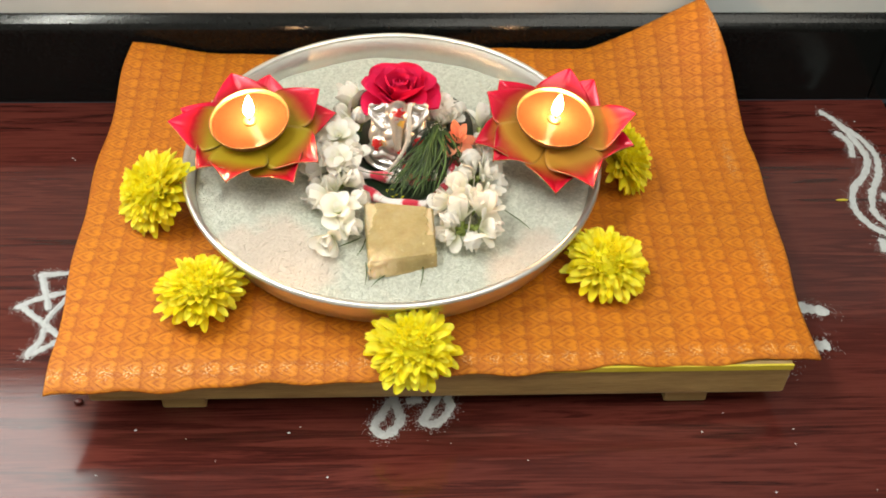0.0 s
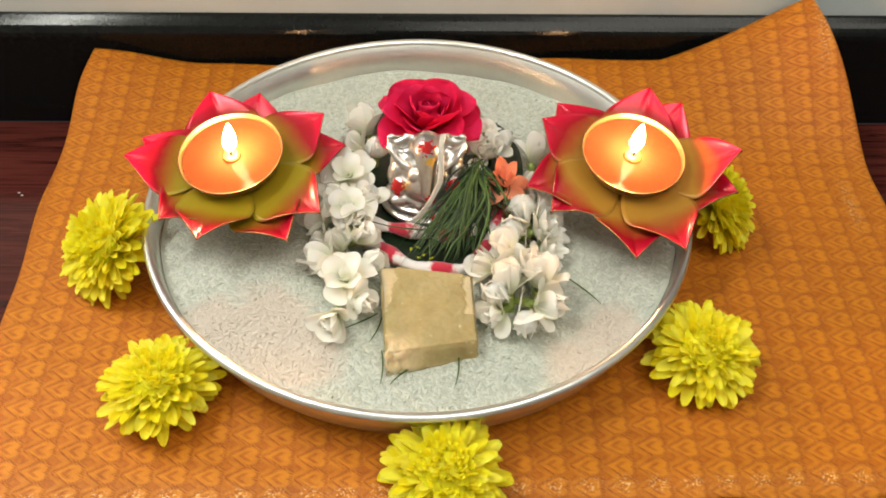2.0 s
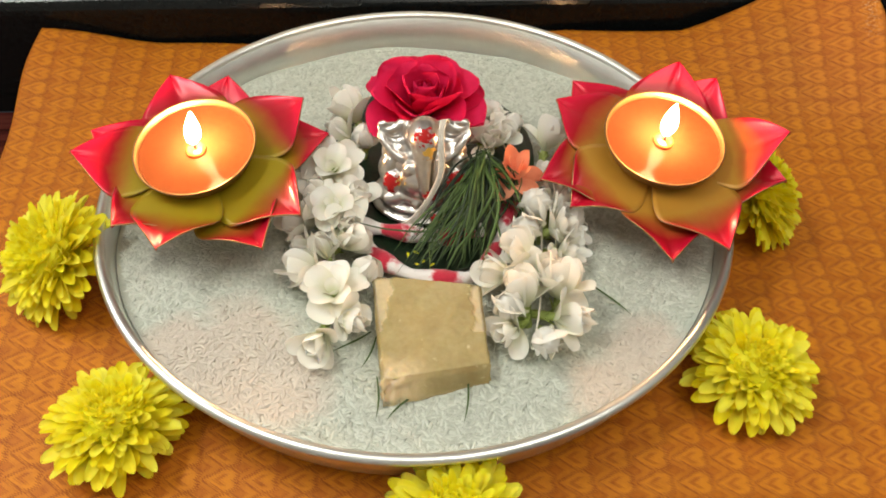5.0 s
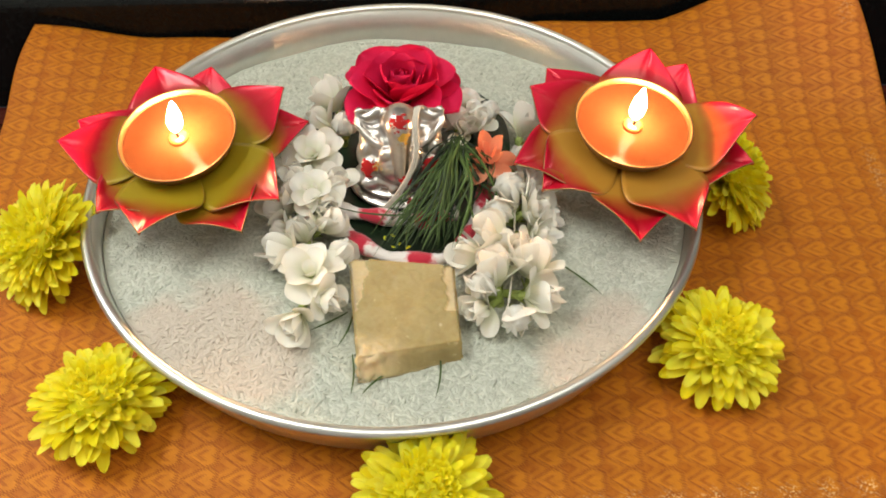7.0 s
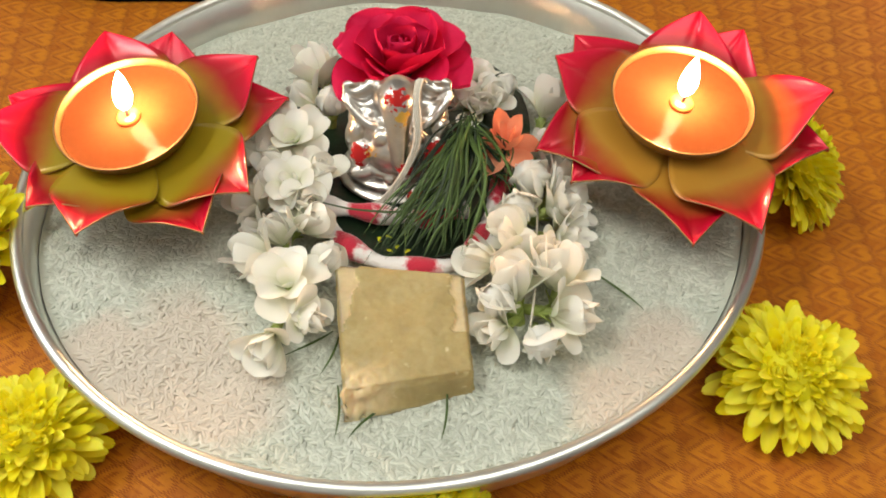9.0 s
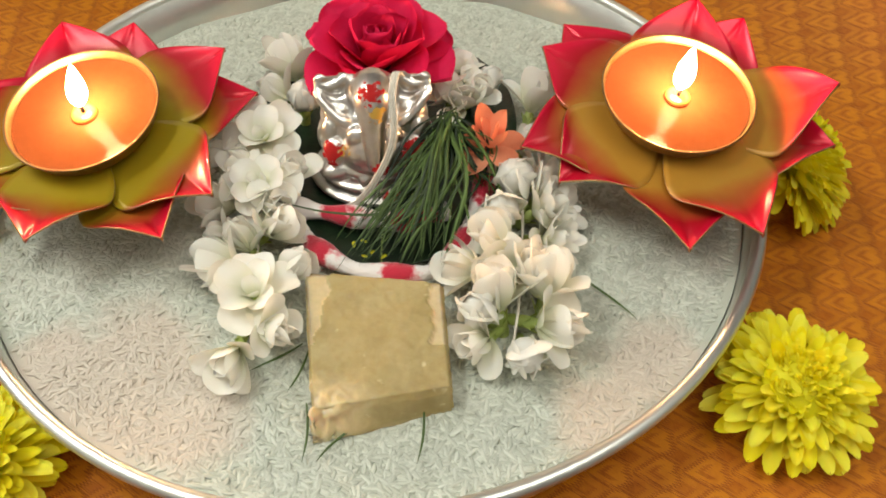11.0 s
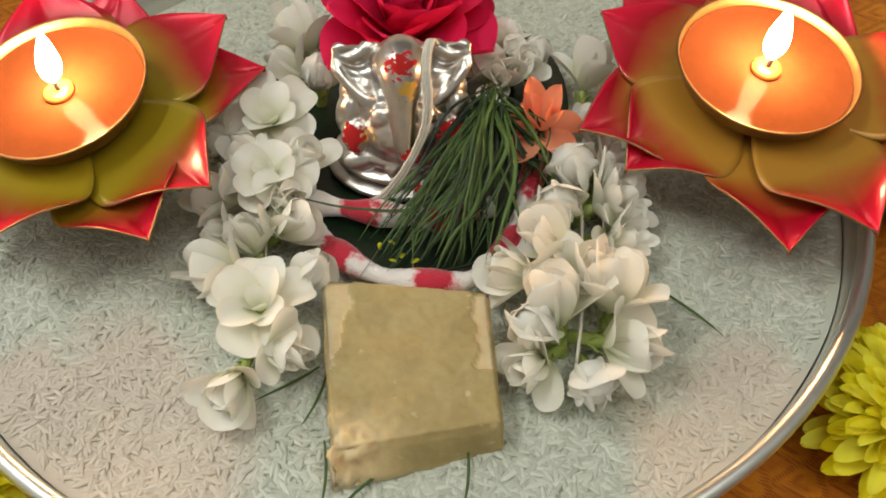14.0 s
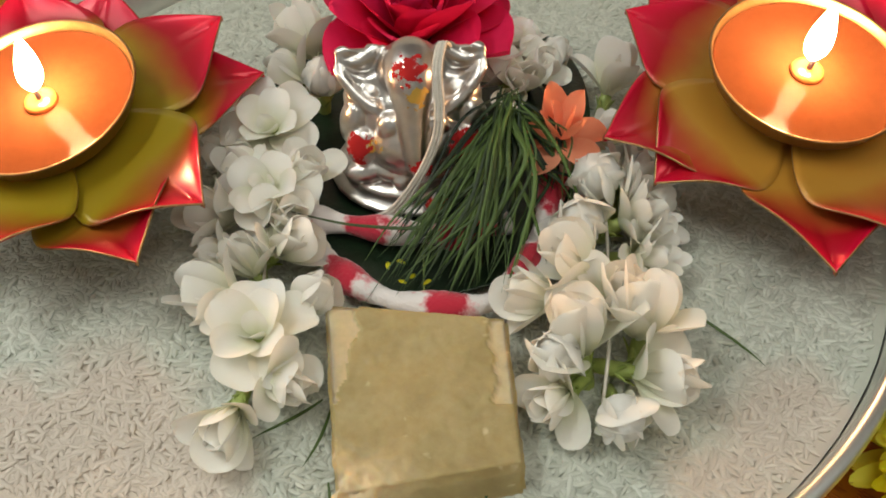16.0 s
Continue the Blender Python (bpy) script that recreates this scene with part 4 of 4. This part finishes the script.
# ---- jasmine ----
def blossom_mesh(kind, seed):
    """open: a spread flower; half: a loose cup; bud: a closed bud; double: many narrow petals. z is the flower's axis, the green tube points down."""
    rng = random.Random(seed)
    p = Pile()
    # petals in a ring, length, width, rise at the root and at the tip
    rings = {"open": ((5, 0.0172, 0.0136, 40, -14), (4, 0.0140, 0.0112, 62, 22), (2, 0.0085, 0.0066, 76, 60)),
             "half": ((3, 0.0180, 0.0122, 44, 30), (3, 0.0188, 0.0138, 60, 100), (3, 0.0178, 0.0120, 74, 106)),
             "bud": ((4, 0.0165, 0.0150, 44, 122), (3, 0.0158, 0.0128, 56, 120)),
             "double": ((8, 0.0180, 0.0072, 30, 22), (8, 0.0175, 0.0064, 50, 46), (6, 0.0160, 0.0056, 68, 70), (3, 0.0140, 0.0046, 82, 88))}[kind]
    loose = 0.3 if kind == "bud" else 1.0
    if kind == "bud":
        v, f = spin([(0.0, 0.0005), (0.0042, 0.0030), (0.0060, 0.0070), (0.0048, 0.0112), (0.0018, 0.0144), (0.0, 0.0150)], 14)
        p.add(v, f, None, 0, [0.7] * len(v))
    for t, (n, length, width, a0, a1) in enumerate(rings):
        for k in range(n):
            vs, fs = petal(length * rng.uniform(0.84, 1.08), width * rng.uniform(0.86, 1.1), a0 + loose * rng.uniform(-9, 9), a1 + loose * rng.uniform(-18, 18), rng.uniform(0.22, 0.50), 0, 8, 10, 0.98, 0.0, 0.36, 0.004, rng.uniform(0, 6))
            along = [j / 10 for j in range(11) for _ in range(9)]
            p.add(vs, fs, Matrix.Rotation(radians(360 / n * (k + 0.5 * t) + rng.uniform(-13, 13)), 4, "Z") @ Matrix.Translation((0, 0.0008, 0.0003 * t)) @ Matrix.Rotation(radians(rng.uniform(-12, 12)), 4, "Y"), 0, along)
    v, f, _ = tube([(0, 0, 0.0016), (0.0003, 0, -0.003), (0.0008, 0.0004, -0.0085), (0.001, 0.0006, -0.0125)], 0.0018, 8, lambda t: 1.0 + 0.22 * math.sin(t * 3.1))
    p.add(v, f, None, 1)
    for k in range(5):
        vs, fs = petal(0.006, 0.0016, 70, 60, 0.3, 0.0003, 2, 4, 0.1, 0, 0.6)
        p.add(vs, fs, Matrix.Rotation(radians(72 * k), 4, "Z") @ Matrix.Translation((0, 0.0009, -0.006)), 1)
    return p.mesh("blossom", (JASMINE, CALYX))


BLOOMS = {k: [blossom_mesh(k, 10 * i + j) for j in range(3)] for i, k in enumerate(("open", "half", "bud", "double"))}


def garland(name, label, blooms, string):
    ob = thing(name, label, "garland", (*blooms[0][0][:2], 0.08), "jasmine garlands beside the statuette")
    for k, (at, axis, kind, scale, turn) in enumerate(blooms):
        m = facing(at, axis, turn) @ Matrix.Diagonal((scale * 1.05, scale * 1.05, scale * 1.05, 1))
        part("blossom", BLOOMS[kind][k % 3], ob, "", m)
    v, f, _ = tube(smooth_line(string, 8), 0.0005, 6)
    part("string", Pile().add(v, f).mesh("string", THREAD), ob)
    return ob


LEFT = [((-0.0285, 0.0480, 0.0890), (-0.30, 0.45, 0.75), "half", 1.05, 10), ((-0.0250, 0.0280, 0.0900), (0.05, -0.10, 1.0), "bud", 0.95, 70), ((-0.0385, 0.0070, 0.0930), (-0.05, -0.35, 0.9), "open", 0.92, 20),
        ((-0.0510, 0.0050, 0.0850), (-0.75, 0.10, 0.5), "half", 0.62, 40), ((-0.0375, -0.0185, 0.0915), (-0.10, -0.15, 1.0), "open", 1.0, 100), ((-0.0330, -0.0280, 0.0900), (0.15, -0.55, 0.8), "half", 0.75, 60),
        ((-0.0470, -0.0210, 0.0860), (-0.85, 0.0, 0.42), "half", 0.92, 30), ((-0.0480, -0.0340, 0.0835), (-0.75, -0.15, 0.45), "half", 0.60, 50), ((-0.0345, -0.0390, 0.0890), (0.60, -0.10, 0.65), "half", 0.92, 15),
        ((-0.0430, -0.0520, 0.0850), (-0.80, 0.02, 0.48), "half", 1.02, 65), ((-0.0365, -0.0675, 0.0880), (-0.05, -0.25, 0.95), "open", 0.98, 0), ((-0.0330, -0.0775, 0.0850), (0.60, -0.55, 0.38), "half", 0.78, 35),
        ((-0.0415, -0.0860, 0.0840), (-0.22, -0.80, 0.28), "half", 0.86, 80), ((-0.0320, 0.0390, 0.0860), (-0.6, 0.1, 0.6), "half", 0.8, 33), ((-0.0270, -0.0560, 0.0860), (0.6, 0.1, 0.7), "bud", 0.8, 77), ((-0.0420, -0.0060, 0.0860), (-0.5, 0.1, 0.7), "half", 0.8, 21), ((-0.0300, -0.0100, 0.0880), (0.4, -0.2, 0.85), "half", 0.75, 48), ((-0.0400, -0.0440, 0.0860), (-0.35, 0.2, 0.85), "half", 0.8, 9)]
RIGHT = [((0.0370, 0.0420, 0.0940), (0.0, 0.0, 1.0), "open", 0.72, 10), ((0.0490, 0.0400, 0.0880), (0.2, 0.0, 0.9), "bud", 0.75, 20), ((0.0380, 0.0270, 0.0900), (-0.05, -0.45, 0.85), "half", 0.85, 45),
         ((0.0660, 0.0290, 0.0840), (0.25, 0.50, 0.75), "half", 0.92, 60), ((0.0590, -0.0170, 0.0900), (-0.35, -0.45, 0.75), "bud", 1.12, 10), ((0.0530, -0.0340, 0.0890), (-0.40, -0.35, 0.8), "bud", 1.02, 90),
         ((0.0620, -0.0300, 0.0860), (0.75, -0.10, 0.55), "double", 1.02, 25), ((0.0640, -0.0420, 0.0850), (0.65, -0.35, 0.5), "double", 0.85, 70), ((0.0500, -0.0520, 0.0890), (-0.55, 0.25, 0.75), "half", 1.0, 70),
         ((0.0420, -0.0570, 0.0870), (-0.85, -0.05, 0.45), "half", 0.88, 10), ((0.0460, -0.0760, 0.0870), (-0.10, 0.25, 0.95), "half", 1.08, 15), ((0.0420, -0.0790, 0.0870), (-0.35, -0.20, 0.9), "bud", 0.95, 40),
         ((0.0620, -0.0700, 0.0855), (0.15, 0.35, 0.9), "half", 1.10, 0), ((0.0420, -0.0850, 0.0840), (-0.55, -0.55, 0.40), "half", 0.78, 65), ((0.0590, -0.0810, 0.0860), (0.75, -0.40, 0.42), "half", 0.98, 75),
         ((0.0530, -0.0900, 0.0840), (0.05, -0.70, 0.55), "bud", 0.98, 5), ((0.0600, 0.0050, 0.0840), (0.5, 0.2, 0.8), "half", 0.7, 5), ((0.0330, 0.0330, 0.0880), (-0.5, 0.1, 0.8), "half", 0.7, 71), ((0.0560, -0.0600, 0.0870), (0.1, -0.1, 0.95), "half", 0.85, 33), ((0.0480, -0.0440, 0.0870), (-0.2, 0.3, 0.9), "half", 0.8, 52), ((0.0660, -0.0180, 0.0860), (0.5, 0.3, 0.7), "double", 0.85, 12), ((0.0430, 0.0330, 0.0900), (0.3, -0.3, 0.85), "half", 0.7, 19)]
garland("jasmine_garland", "white jasmine blossoms strung along one side of the statuette", LEFT, [(-0.030, 0.055, 0.086), (-0.033, 0.015, 0.087), (-0.038, -0.02, 0.086), (-0.037, -0.055, 0.087), (-0.033, -0.075, 0.088), (-0.033, -0.088, 0.083)])
garland("jasmine_garland", "white jasmine blossoms and buds strung beside the grass", RIGHT, [(0.040, 0.045, 0.088), (0.052, 0.01, 0.086), (0.058, -0.022, 0.087), (0.056, -0.05, 0.090), (0.053, -0.075, 0.090), (0.050, -0.09, 0.084)])


# ---- red rose ----
def build_rose():
    rng = random.Random(8)
    at = (0.0050, 0.0400, 0.1000)
    ob = thing("rose", "full crimson red rose behind the statuette", "rose", at)
    m = facing(at, (0.03, -0.06, 1.0)) @ Matrix.Diagonal((0.93, 0.93, 0.93, 1))
    tiers = ((6, 0.0340, 0.0330, 28, 2), (6, 0.0310, 0.0300, 42, 22), (5, 0.0280, 0.0260, 54, 46), (5, 0.0250, 0.0220, 64, 66), (4, 0.0225, 0.0170, 74, 84), (4, 0.0205, 0.0130, 82, 98), (3, 0.019, 0.010, 86, 108))
    for t, (n, length, width, a0, a1) in enumerate(tiers):
        for k in range(n):
            vs, fs = petal(length * rng.uniform(0.93, 1.06), width * rng.uniform(0.9, 1.1), a0 + rng.uniform(-5, 5), a1 + rng.uniform(-12, 10), 0.35 + 0.07 * t, 0, 12, 12, 0.8 if t > 1 else 0.62, 0, 0.4, 0.035 if t < 4 else 0.015, rng.uniform(0, 6))
            place = m @ Matrix.Rotation(radians(360 / n * (k + 0.5 * (t % 2)) + 11 * t + rng.uniform(-8, 8)), 4, "Z") @ Matrix.Translation((0, 0.0035 - 0.0004 * t, 0.0004 * t)) @ Matrix.Rotation(radians(rng.uniform(-7, 7)), 4, "Y")
            part("petal", Pile().add(vs, fs, place).mesh("petal", ROSE), ob)
    v, f = spin([(0.0, -0.014), (0.005, -0.012), (0.0075, -0.003), (0.006, 0.004), (0.0, 0.005)], 16)
    part("calyx", Pile().add(v, f, m).mesh("calyx", STEM), ob)


build_rose()


# ---- coral flower ----
def build_coral():
    rng = random.Random(4)
    at = (0.0470, -0.0080, 0.0990)
    ob = thing("coral_flower", "small coral orange flower on the garland", "flower", at)
    m = facing(at, (0.0, -0.10, 1.0))
    p = Pile()
    for n, length, width, a0, a1, z in ((5, 0.0150, 0.0105, 6, -14, 0.0), (4, 0.0175, 0.0080, 52, 70, 0.001), (2, 0.0150, 0.006, 72, 90, 0.0015)):
        for k in range(n):
            vs, fs = petal(length * rng.uniform(0.85, 1.1), width, a0 + rng.uniform(-10, 10), a1 + rng.uniform(-15, 15), 0.4, 0, 8, 8, 0.55, 0, 0.3, 0.04, rng.uniform(0, 6))
            p.add(vs, fs, m @ Matrix.Rotation(radians(360 / n * k + rng.uniform(-12, 12) + 30 * n), 4, "Z") @ Matrix.Translation((0, 0.0008, z)))
    part("petals", p.mesh("petals", ORANGE), ob)
    v, f, _ = tube([(0, 0, 0.001), (0, 0, -0.006), (0.001, 0, -0.012)], 0.0016)
    part("calyx", Pile().add(v, f, m).mesh("calyx", CALYX), ob)


build_coral()


# ---- bundle of grass ----
def blade(points, width):
    line = smooth_line(points, 6)
    v, f = [], []
    for k, p in enumerate(line):
        d = (line[min(k + 1, len(line) - 1)] - line[max(k - 1, 0)]).normalized()
        s = d.cross(Vector((0, -0.5, 0.86))).normalized()
        up = s.cross(d)
        t = k / (len(line) - 1)
        w = width / 2 * (0.55 + 0.45 * math.sin(min(1, t * 2.2) * 1.57)) * max(0.06, 1 - t ** 4)
        v += [p - s * w + up * w * 0.45, p - up * 0.0002, p + s * w + up * w * 0.45, p - up * 0.0004]
    for k in range(len(line) - 1):
        for i in range(4):
            f.append((k * 4 + i, k * 4 + (i + 1) % 4, k * 4 + 4 + (i + 1) % 4, k * 4 + 4 + i))
    return v, f


def build_grass():
    rng = random.Random(12)
    p = Pile()
    root = Vector((0.0315, -0.0040, 0.1060))
    for k in range(120):
        t = rng.random()
        if k % 7 == 0:
            end = Vector((0.047 + rng.uniform(-0.006, 0.006), -0.020 + rng.uniform(-0.012, 0.008), 0.0890))
        else:
            end = Vector((-0.008 + 0.038 * t + rng.uniform(-0.003, 0.003), -0.0560 + rng.uniform(-0.004, 0.020) + 0.004 * (1 - t), 0.0850 + rng.uniform(-0.001, 0.006)))
        start = root + Vector((rng.uniform(-0.003, 0.004), rng.uniform(-0.003, 0.008), rng.uniform(-0.006, 0.006)))
        mid = start.lerp(end, rng.uniform(0.4, 0.6)) + Vector((rng.uniform(-0.003, 0.011), rng.uniform(-0.006, 0.006), rng.uniform(-0.002, 0.009)))
        v, f = blade([start, start.lerp(mid, 0.55) + Vector((0, 0, 0.002)), mid, mid.lerp(end, 0.55) + Vector((rng.uniform(-0.002, 0.002), 0, 0.0012)), end], rng.uniform(0.0005, 0.0014))
        p.add(v, f)
    for pts in ([(0.024, -0.010, 0.108), (0.012, -0.034, 0.096), (-0.010, -0.034, 0.0935), (-0.034, -0.029, 0.0965)], [(0.026, -0.012, 0.106), (0.018, -0.03, 0.097), (0.002, -0.041, 0.0915)], [(0.028, -0.014, 0.106), (0.036, -0.034, 0.0985), (0.039, -0.052, 0.096)]):
        v, f = blade(pts, 0.0011)
        p.add(v, f)
    tagged(new("grass_bundle", p.mesh("grass_bundle", GRASS)), "bundle of dark green grass blades leaning on the statuette", "grass", kind="stuff")


build_grass()

# loose blades on the rice
for a, b, bend in (((-0.0180, -0.1045), (-0.0183, -0.1264), 0.001), ((0.0003, -0.1118), (-0.0139, -0.1266), -0.002), ((0.0201, -0.1070), (0.0175, -0.1287), 0.001), ((-0.0184, -0.0833), (-0.0247, -0.1007), 0.001), ((0.0772, -0.0551), (0.0947, -0.0752), 0.001), ((-0.0206, -0.0806), (-0.0383, -0.0928), 0.001)):
    line = []
    for k in range(6):
        t = k / 5
        x, y = a[0] + (b[0] - a[0]) * t + bend * math.sin(t * 3.14), a[1] + (b[1] - a[1]) * t
        line.append((x, y, rice_height(x, y) + 0.0026))
    v, f = blade(line, 0.0009)
    tagged(new("grass_blade", mesh_of("grass_blade", v, f, GRASS)), "thin dark grass blade lying on the rice", "grass", "loose blades on the rice")

v, f, _ = tube(smooth_line([(0.1405, -0.0900, 0.0640), (0.1455, -0.080, 0.0600), (0.1490, -0.0700, 0.0560)], 6), 0.0011)
tagged(new("flower_stem", Pile().add(v, f).mesh("flower_stem", STEM)), "short dark stem lying on the cloth by the plate", "stem")


# ---- powder drawing on the floor ----
def powder(name, strokes, label, width=0.0062, seed=1):
    rng = random.Random(seed)
    p = Pile()
    for stroke in strokes:
        line = smooth_line([(x, y, 0.0) for x, y in stroke], 10)
        n = len(line)
        v, f = [], []
        for k, q in enumerate(line):
            d = (line[min(k + 1, n - 1)] - line[max(k - 1, 0)]).normalized()
            s = Vector((-d.y, d.x, 0))
            w = width / 2 * (0.75 + 0.5 * rng.random()) * (0.55 if k in (0, n - 1) else 1)
            for u, h in ((-1.0, 0.0002), (-0.5, 0.0009), (0.0, 0.0013), (0.5, 0.0009), (1.0, 0.0002)):
                v.append(q + s * w * u * rng.uniform(0.85, 1.15) + Vector((0, 0, h * rng.uniform(0.7, 1.2))))
        for k in range(n - 1):
            f += [(k * 5 + i, k * 5 + i + 1, k * 5 + 6 + i, k * 5 + 5 + i) for i in range(4)]
        p.add(v, f)
        for k in range(int(n * 26)):
            q = line[rng.randrange(n)] + Vector((rng.gauss(0, width * 0.55), rng.gauss(0, width * 0.55), 0))
            r = rng.uniform(0.0001, 0.00042)
            p.add([q + Vector((r, 0, 0.0001)), q + Vector((0, r, 0.0001)), q + Vector((-r, 0, 0.0001)), q + Vector((0, -r, 0.0001)), q + Vector((0, 0, r))], [(0, 1, 4), (1, 2, 4), (2, 3, 4), (3, 0, 4)])
    return tagged(new(name, p.mesh(name, POWDER)), label, "floor drawing", "powder drawings round the stand")


powder("rangoli_drawing", [[(-0.268, -0.041), (-0.256, -0.04), (-0.230, -0.037)], [(-0.265, -0.042), (-0.258, -0.06), (-0.252, -0.076)], [(-0.275, -0.07), (-0.26, -0.083), (-0.235, -0.104)], [(-0.277, -0.074), (-0.263, -0.065), (-0.236, -0.056)], [(-0.252, -0.092), (-0.25, -0.081), (-0.240, -0.062)], [(-0.251, -0.092), (-0.252, -0.105), (-0.259, -0.118)], [(-0.259, -0.119), (-0.251, -0.114), (-0.235, -0.102)]], "white rice powder drawing of crossing strokes on the floor", 0.0046, 2)
powder("rangoli_drawing", [[(-0.003, -0.150), (0.002, -0.166), (0.004, -0.178), (-0.005, -0.189), (-0.013, -0.183), (-0.008, -0.172), (-0.002, -0.160)], [(0.034, -0.150), (0.023, -0.171), (0.02, -0.179), (0.029, -0.18), (0.038, -0.168), (0.036, -0.158)], [(0.008, -0.162), (0.019, -0.160)]], "white rice powder drawing of small loops under the stand", 0.0062, 3)
powder("rangoli_drawing", [[(0.384, 0.154), (0.395, 0.138), (0.404, 0.111), (0.407, 0.088), (0.398, 0.067), (0.384, 0.05), (0.377, 0.027), (0.383, 0.007), (0.394, -0.004), (0.41, -0.012)], [(0.395, 0.138), (0.41, 0.114), (0.416, 0.091), (0.41, 0.066), (0.398, 0.045), (0.392, 0.023), (0.397, 0.009), (0.41, 0.0)], [(0.39, 0.124), (0.398, 0.109), (0.395, 0.089)], [(0.406, 0.043), (0.409, 0.032)], [(0.388, -0.01), (0.386, -0.025)]], "white rice powder drawing of flowing curves on the floor", 0.0056, 4)
powder("rangoli_drawing", [[(0.298, -0.080), (0.323, -0.086)], [(0.296, -0.119), (0.314, -0.117)], [(0.266, -0.137), (0.279, -0.136)]], "short white rice powder strokes at the stand's end", 0.0095, 5)

for k, (x, y, z) in enumerate(((-0.004, -0.0405, 0.0822), (0.001, -0.0385, 0.0824), (0.0035, -0.0425, 0.0823), (-0.001, -0.0445, 0.0822), (0.006, -0.0465, 0.0824))):
    vs, fs = petal(0.0026, 0.0013, 8, 14, 0.4, 0.0002, 3, 4, 0.8)
    tagged(new("petal_scrap", Pile().add(vs, fs, facing((x, y, z), (0.1, 0.05 * k, 1.0), 77 * k)).mesh("petal_scrap", MUMHEART)), "tiny yellow petal scrap on the dark leaf", "petal", "yellow scraps on the leaf")

glow_or_specks = Pile()
rng = random.Random(21)
for k in range(70):
    q = Vector((rng.uniform(-0.32, 0.42), rng.uniform(-0.33, -0.17) if k % 3 else rng.uniform(-0.15, 0.15), 0.0))
    if -0.21 < q.x < 0.27 and q.y > -0.175:
        continue
    r = rng.uniform(0.0003, 0.0008)
    glow_or_specks.add([q + Vector((r * 1.6, 0, 0.0001)), q + Vector((0, r, 0.0001)), q + Vector((-r * 1.3, 0, 0.0001)), q + Vector((0, -r, 0.0001)), q + Vector((0, 0, r))], [(0, 1, 4), (1, 2, 4), (2, 3, 4), (3, 0, 4)])
tagged(new("powder_specks", glow_or_specks.mesh("powder_specks", POWDER)), "stray white powder specks scattered on the floor", "powder", kind="stuff")

# specks on the floor
def speck(name, at, r, mat, label, category, stretch=1.0):
    bm = bmesh.new()
    bmesh.ops.create_icosphere(bm, subdivisions=2, radius=1.0, matrix=Matrix.LocRotScale((at[0], at[1], r * 0.6), None, (r * stretch, r, r * 0.6)))
    for w in bm.verts:
        w.co += Vector((1, 1, 1)) * 0.12 * r * noise.noise(w.co * 900)
    return tagged(new(name, from_bm(name, bm, mat, True)), label, category)


speck("seed", (-0.2129, -0.1592), 0.0026, SEED, "small dark red seed lying on the floor", "seed", 1.3)
speck("petal_scrap", (0.3694, 0.0353), 0.0011, YELLOW, "thin yellow petal scrap on the floor", "petal", 5.0)
